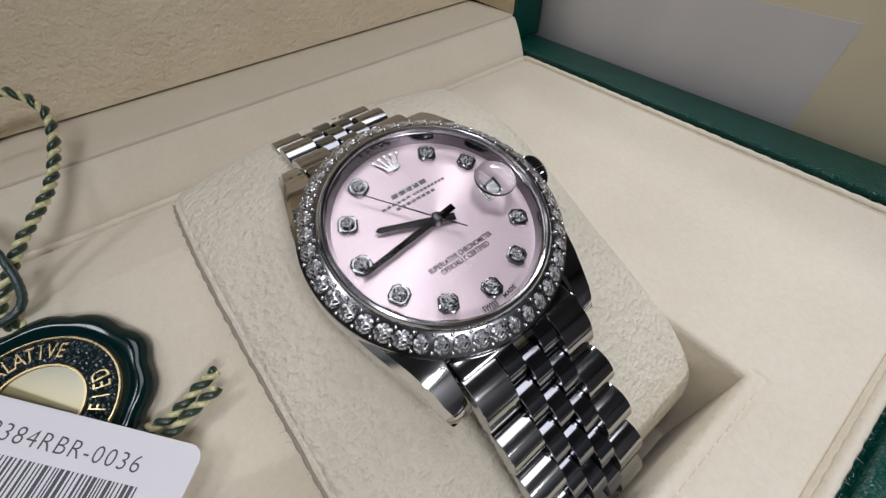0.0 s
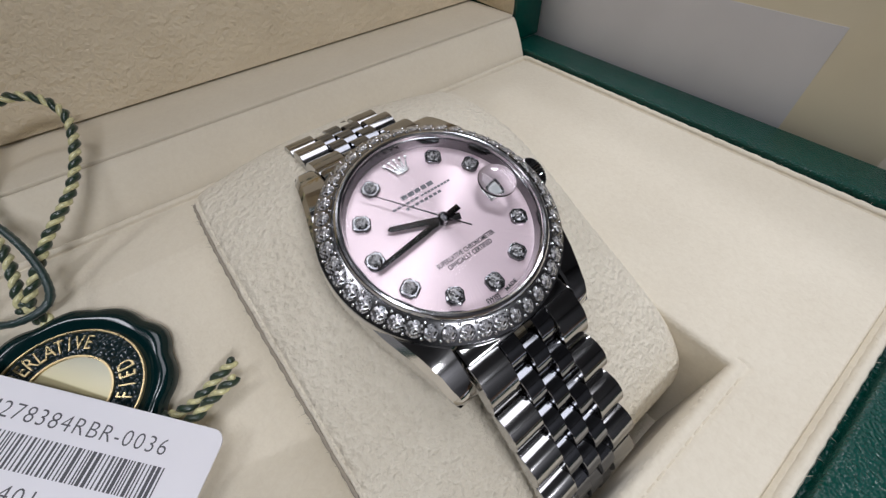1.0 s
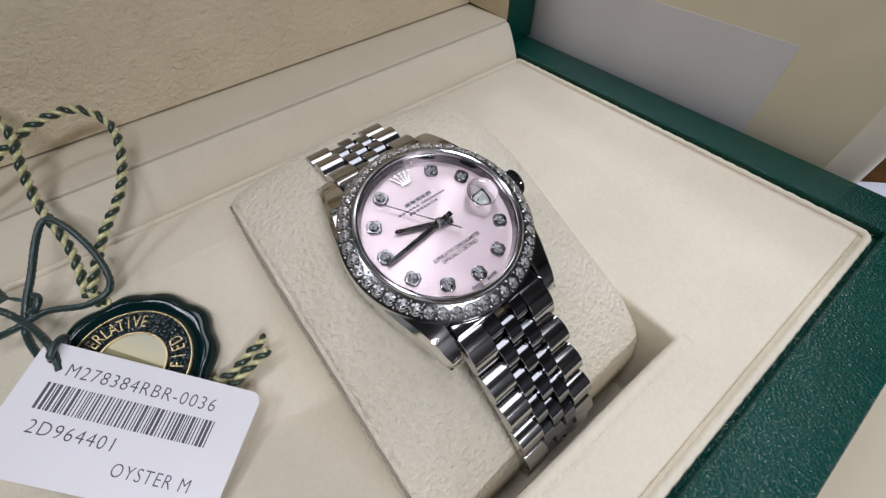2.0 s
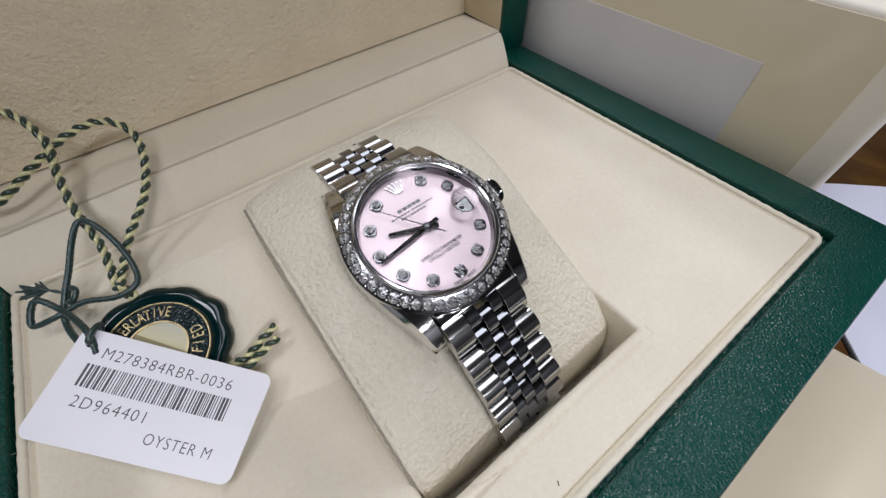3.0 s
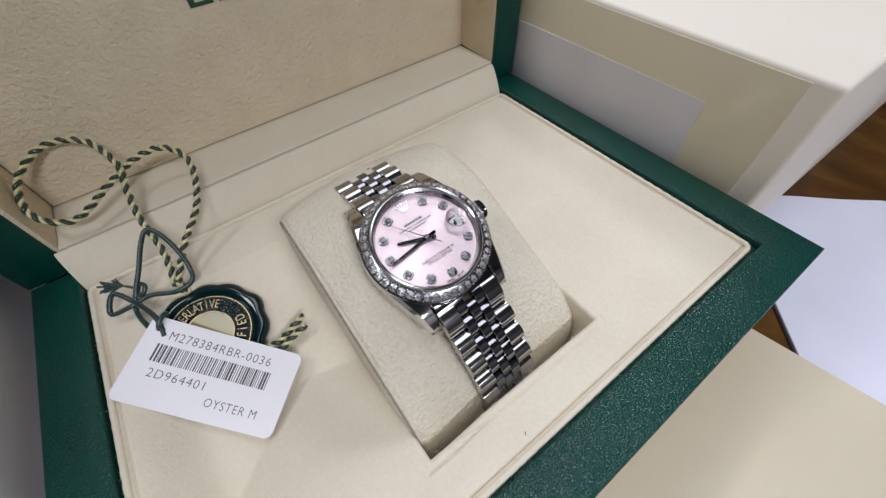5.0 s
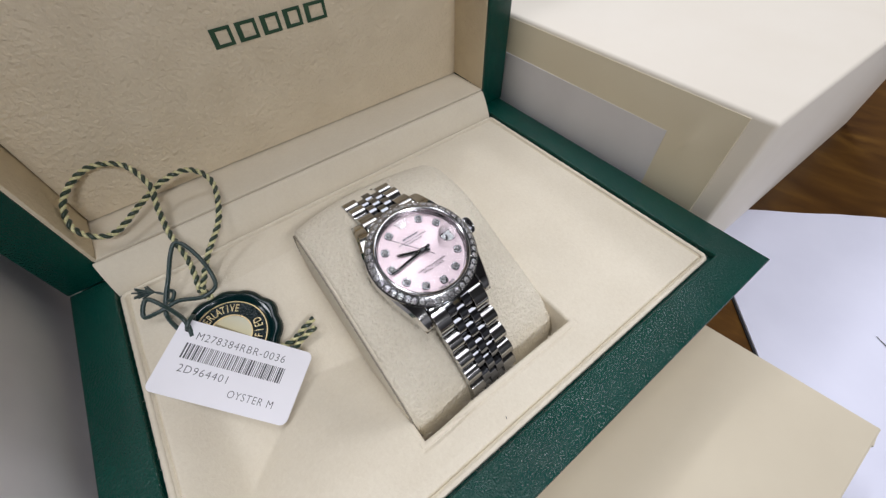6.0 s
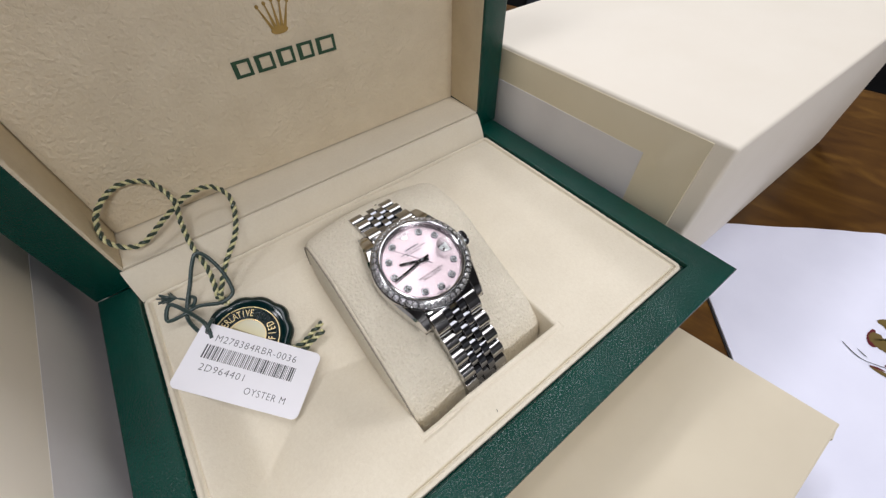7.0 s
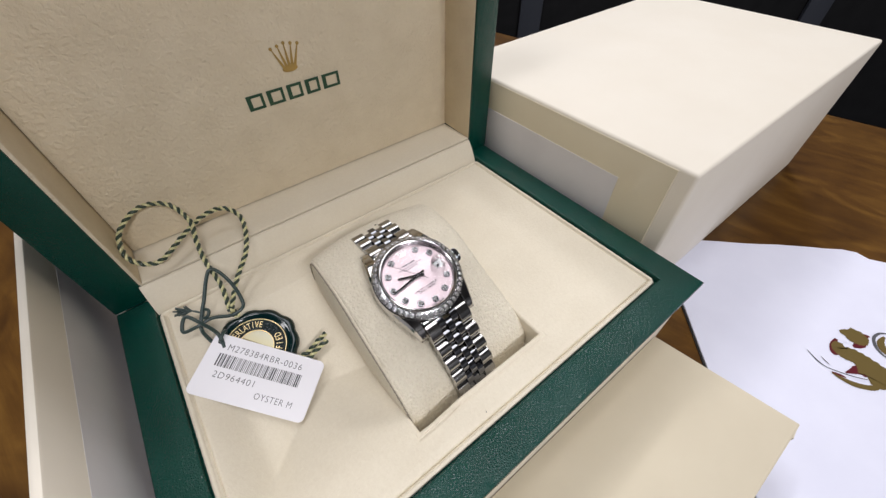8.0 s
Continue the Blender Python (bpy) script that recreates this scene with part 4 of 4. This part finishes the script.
def hang_tag():
    ob = thing("hang_tag", CARD_AT, "white card tag with printed barcode on a green string", "tag", "", CARD.to_4x4())
    bm = bmesh.new()
    poly = rounded(20, 10.65, 2.0, 6)
    hole = [(-17.3 + 1.0 * math.cos(2 * math.pi * k / 14), 8.0 + 1.0 * math.sin(2 * math.pi * k / 14)) for k in range(14)]
    verts = [bm.verts.new((x, y, 0.2)) for x, y in poly]
    hv = [bm.verts.new((x, y, 0.2)) for x, y in hole]
    edges = [bm.edges.new((r[i], r[(i + 1) % len(r)])) for r in (verts, hv) for i in range(len(r))]
    bmesh.ops.triangle_fill(bm, use_beauty=True, use_dissolve=False, edges=edges)
    bmesh.ops.delete(bm, geom=[f for f in bm.faces if (f.calc_center_median().xy - Vector((-17.3, 8.0))).length < 0.8], context="FACES")
    ext = bmesh.ops.extrude_face_region(bm, geom=list(bm.faces))
    for g in ext["geom"]:
        if isinstance(g, bmesh.types.BMVert):
            g.co.z = -0.2
    part("card", bm, TAG_CARD, ob, sharp=50)
    rng = random.Random(11)
    kinds = {w: finish(box(0, w, -0.2, 4.2, 0.2, 0.225), GREY_INK, "barcode_bar", smooth=False) for w in (0.2, 0.34, 0.5)}
    x = -15.6
    while x < 14.0:
        w = rng.choice((0.2, 0.2, 0.34, 0.5))
        part("barcode_bar", kinds[w], None, ob, at=mmpose(x, 0, 0))
        x += w + rng.choice((0.2, 0.28, 0.4))
    part("printed_text", letters("M278384RBR-0036", 3.2, 0.012, 1.15, 26.6, -0.035), GREY_INK, ob, at=mmpose(-0.6, 6.6, 0.215), sharp=180)
    part("printed_text", letters("2D964401", 3.1, 0.012, 1.15, 14.2, -0.035), GREY_INK, ob, at=mmpose(-7.1, -2.9, 0.215), sharp=180)
    part("printed_text", letters("OYSTER M", 3.0, 0.012, 1.15, 13.0, -0.035), GREY_INK, ob, at=mmpose(8.0, -6.3, 0.215), sharp=180)


def wax_seal():
    turn = pose(0, 0, 0, 16.7, 3.6, -0.5)
    ob = thing("seal_tag", (-57.7, 19.7, PAD - 4.85), "dark green glossy round seal with gold lettering", "seal", "", turn)
    n = 120
    bm = bmesh.new()
    rows = []
    for r, h in ((0, 0), (12.8, 0), (14.1, 0.9), (14.5, 2.0), (14.0, 3.2), (12.9, 3.7), (12.0, 3.5), (11.3, 2.9), (0, 2.9)):
        ring = []
        for i in range(n):
            a = 2 * math.pi * i / n
            k = 1 + (0.05 * abs(math.sin(5.5 * a + 0.4)) ** 1.2 + 0.018 * math.sin(2 * a + 1) + 0.01 * math.sin(7 * a)) * (r > 12)
            ring.append((max(r, 0.01) * k * math.cos(a), max(r, 0.01) * k * math.sin(a), h))
        rows.append(ring)
    loft(rows, bm)
    part("resin_body", bm, WAX, ob, sharp=60)
    part("enamel_ring", revolve([(6.2, 2.7), (10.5, 2.7), (10.5, 3.05), (6.2, 3.05)], 96), ENAMEL, ob, sharp=30)
    part("gold_ring", revolve([(10.35, 2.8), (10.8, 2.8), (10.7, 3.45), (10.45, 3.45)], 96), GOLD, ob, sharp=30)
    part("gold_ring", revolve([(5.9, 2.8), (6.4, 2.8), (6.3, 3.4), (6.0, 3.4)], 72), GOLD, ob, sharp=30)
    part("hologram_disc", revolve([(0, 3.12), (5.95, 3.12), (5.95, 2.8), (0, 2.8)], 72, closed=False), FOIL, ob, "gold hologram foil disc", sharp=30)
    narrow = Matrix.Diagonal((0.66, 1, 1, 1))
    for k, ch in enumerate("SUPERLATIVE"):
        a = 150 - k * 9.4
        part("raised_letter", letters(ch, 3.5, 0.2, 1, None, -0.01), GOLD, ob, at=pose(0, 0, 0, 0, 0, a - 90) @ mmpose(0, 8.35, 3.2) @ narrow, sharp=30)
    for k, ch in enumerate("CERTIFIED"):
        a = 265 + k * 12.0
        part("raised_letter", letters(ch, 3.5, 0.2, 1, None, -0.01), GOLD, ob, at=pose(0, 0, 0, 0, 0, a + 90) @ mmpose(0, -8.35, 3.2) @ narrow, sharp=30)


def cord():
    ob = thing("twisted_cord", (0, 0, 0), "green and pale yellow twisted silk cord looped up", "cord")
    loop = [(-59.4, 37.0, 51.6), (-57.9, 45.6, 56.7), (-58.6, 55.4, 62.6), (-57.7, 63.5, 67.5), (-56.3, 69.9, 72.2), (-60.4, 78.8, 76.9), (-69.7, 81.0, 78.3), (-78.8, 75.6, 74.4), (-80.0, 66.6, 68.9), (-72.3, 61.8, 65.9), (-61.0, 67.1, 68.8), (-51.8, 70.9, 71.1), (-43.6, 69.9, 71.6), (-39.5, 63.6, 67.9), (-43.7, 53.0, 61.4), (-52.3, 44.6, 56.3), (-58.9, 36.5, 51.2)]
    sp = spline(loop, 10)
    part("dark_strand", twisted(sp, 0.60, 0.46, 3.5, 0.0), CORD_GREEN, ob, "dark green strand", sharp=180)
    part("pale_strand", twisted(sp, 0.49, 0.50, 3.5, math.pi), CORD_PALE, ob, "pale yellow strand", sharp=180)
    tails = [[(-58.9, 36.5, 51.2), (-57.9, 35.1, 46.9), (-53.8, 23.3, 42.7), (-48.6, 10.1, 41.2), (-43.7, 7.3, 42.0), (-38.0, 8.4, 43.5), (-34.6, 8.9, 44.4)], [(-59.5, 36.7, 51.4), (-58.9, 35.1, 46.6), (-54.8, 22.3, 42.5), (-49.1, 8.1, 40.9), (-44.5, 5.2, 41.4), (-40.3, 5.8, 42.5), (-35.2, 6.3, 43.7)]]
    for t in tails:
        sp = spline(t, 8)
        part("dark_strand", twisted(sp, 0.60, 0.46, 3.5, 0.4), CORD_GREEN, ob, sharp=180)
        part("pale_strand", twisted(sp, 0.49, 0.50, 3.5, math.pi + 0.4), CORD_PALE, ob, sharp=180)


def string():
    ob = thing("knotted_string", (0, 0, 0), "teal green string tied to the card tag", "string")
    path = [(-66.0, 21.7, 50.7), (-65.9, 27.1, 53.0), (-69.7, 36.0, 52.9), (-73.1, 40.3, 54.8), (-76.0, 36.9, 51.9), (-71.6, 35.5, 52.3), (-65.8, 35.7, 52.6), (-59.5, 32.8, 52.2), (-55.0, 33.5, 52.6), (-54.0, 37.3, 53.9), (-54.4, 42.8, 57.2), (-56.2, 48.3, 60.4), (-58.5, 50.5, 61.7), (-61.3, 47.9, 60.1), (-65.0, 42.4, 56.7), (-68.0, 38.5, 54.1), (-70.5, 34.7, 51.0), (-69.1, 27.8, 50.5), (-66.7, 22.0, 48.8)]
    part("strand", tube(resample(spline(path, 10), 0.5), 0.68, 8, wobble=0.07), STRING_GREEN, ob, sharp=180)
    base = Matrix.Translation(CARD_AT) @ CARD.to_4x4()
    loop = [base @ Vector(p) for p in ((-17.3, 8.0, 1.1), (-17.5, 9.6, 1.5), (-17.8, 11.3, 0.9), (-17.9, 11.8, -0.3), (-17.6, 10.4, -1.1), (-17.3, 8.4, -0.6))]
    part("loop", tube(spline(loop, 6, closed=True), 0.6, 8, closed=True), STRING_GREEN, ob, sharp=180)
    rng = random.Random(2)
    bm = bmesh.new()
    for k in range(34):
        tip = Vector((-74.2 + rng.uniform(-2.2, 2.4), 44.0 + rng.uniform(-2.2, 1.8), 54.6 + rng.uniform(-1.3, 1.5)))
        tube(spline([(-67.8, 39.1, 53.9), (-70.3, 41.6, 54.7), tip], 5), 0.25, 5, bm)
    part("frayed_end", bm, STRING_GREEN, ob, sharp=180)
    part("knot", tube(resample(spline([(-68.2, 38.1, 53.3), (-66.7, 39.7, 54.5), (-65.4, 37.6, 54.8), (-66.8, 36.2, 53.8), (-68.5, 37.6, 52.9)], 8), 0.5), 0.6, 8), STRING_GREEN, ob, sharp=180)


hang_tag()
wax_seal()
cord()
string()


def lint():
    ob = thing("lint_fibre", (-7.0, -52.0, PAD), "tiny dark lint fibre lying on the suede pad", "lint")
    part("strand", tube(spline([(-0.25, -0.3, 0.08), (0, 0, 0.12), (0.1, 0.35, 0.1)], 4), 0.08, 5), GREY_INK, ob, sharp=180)


lint()
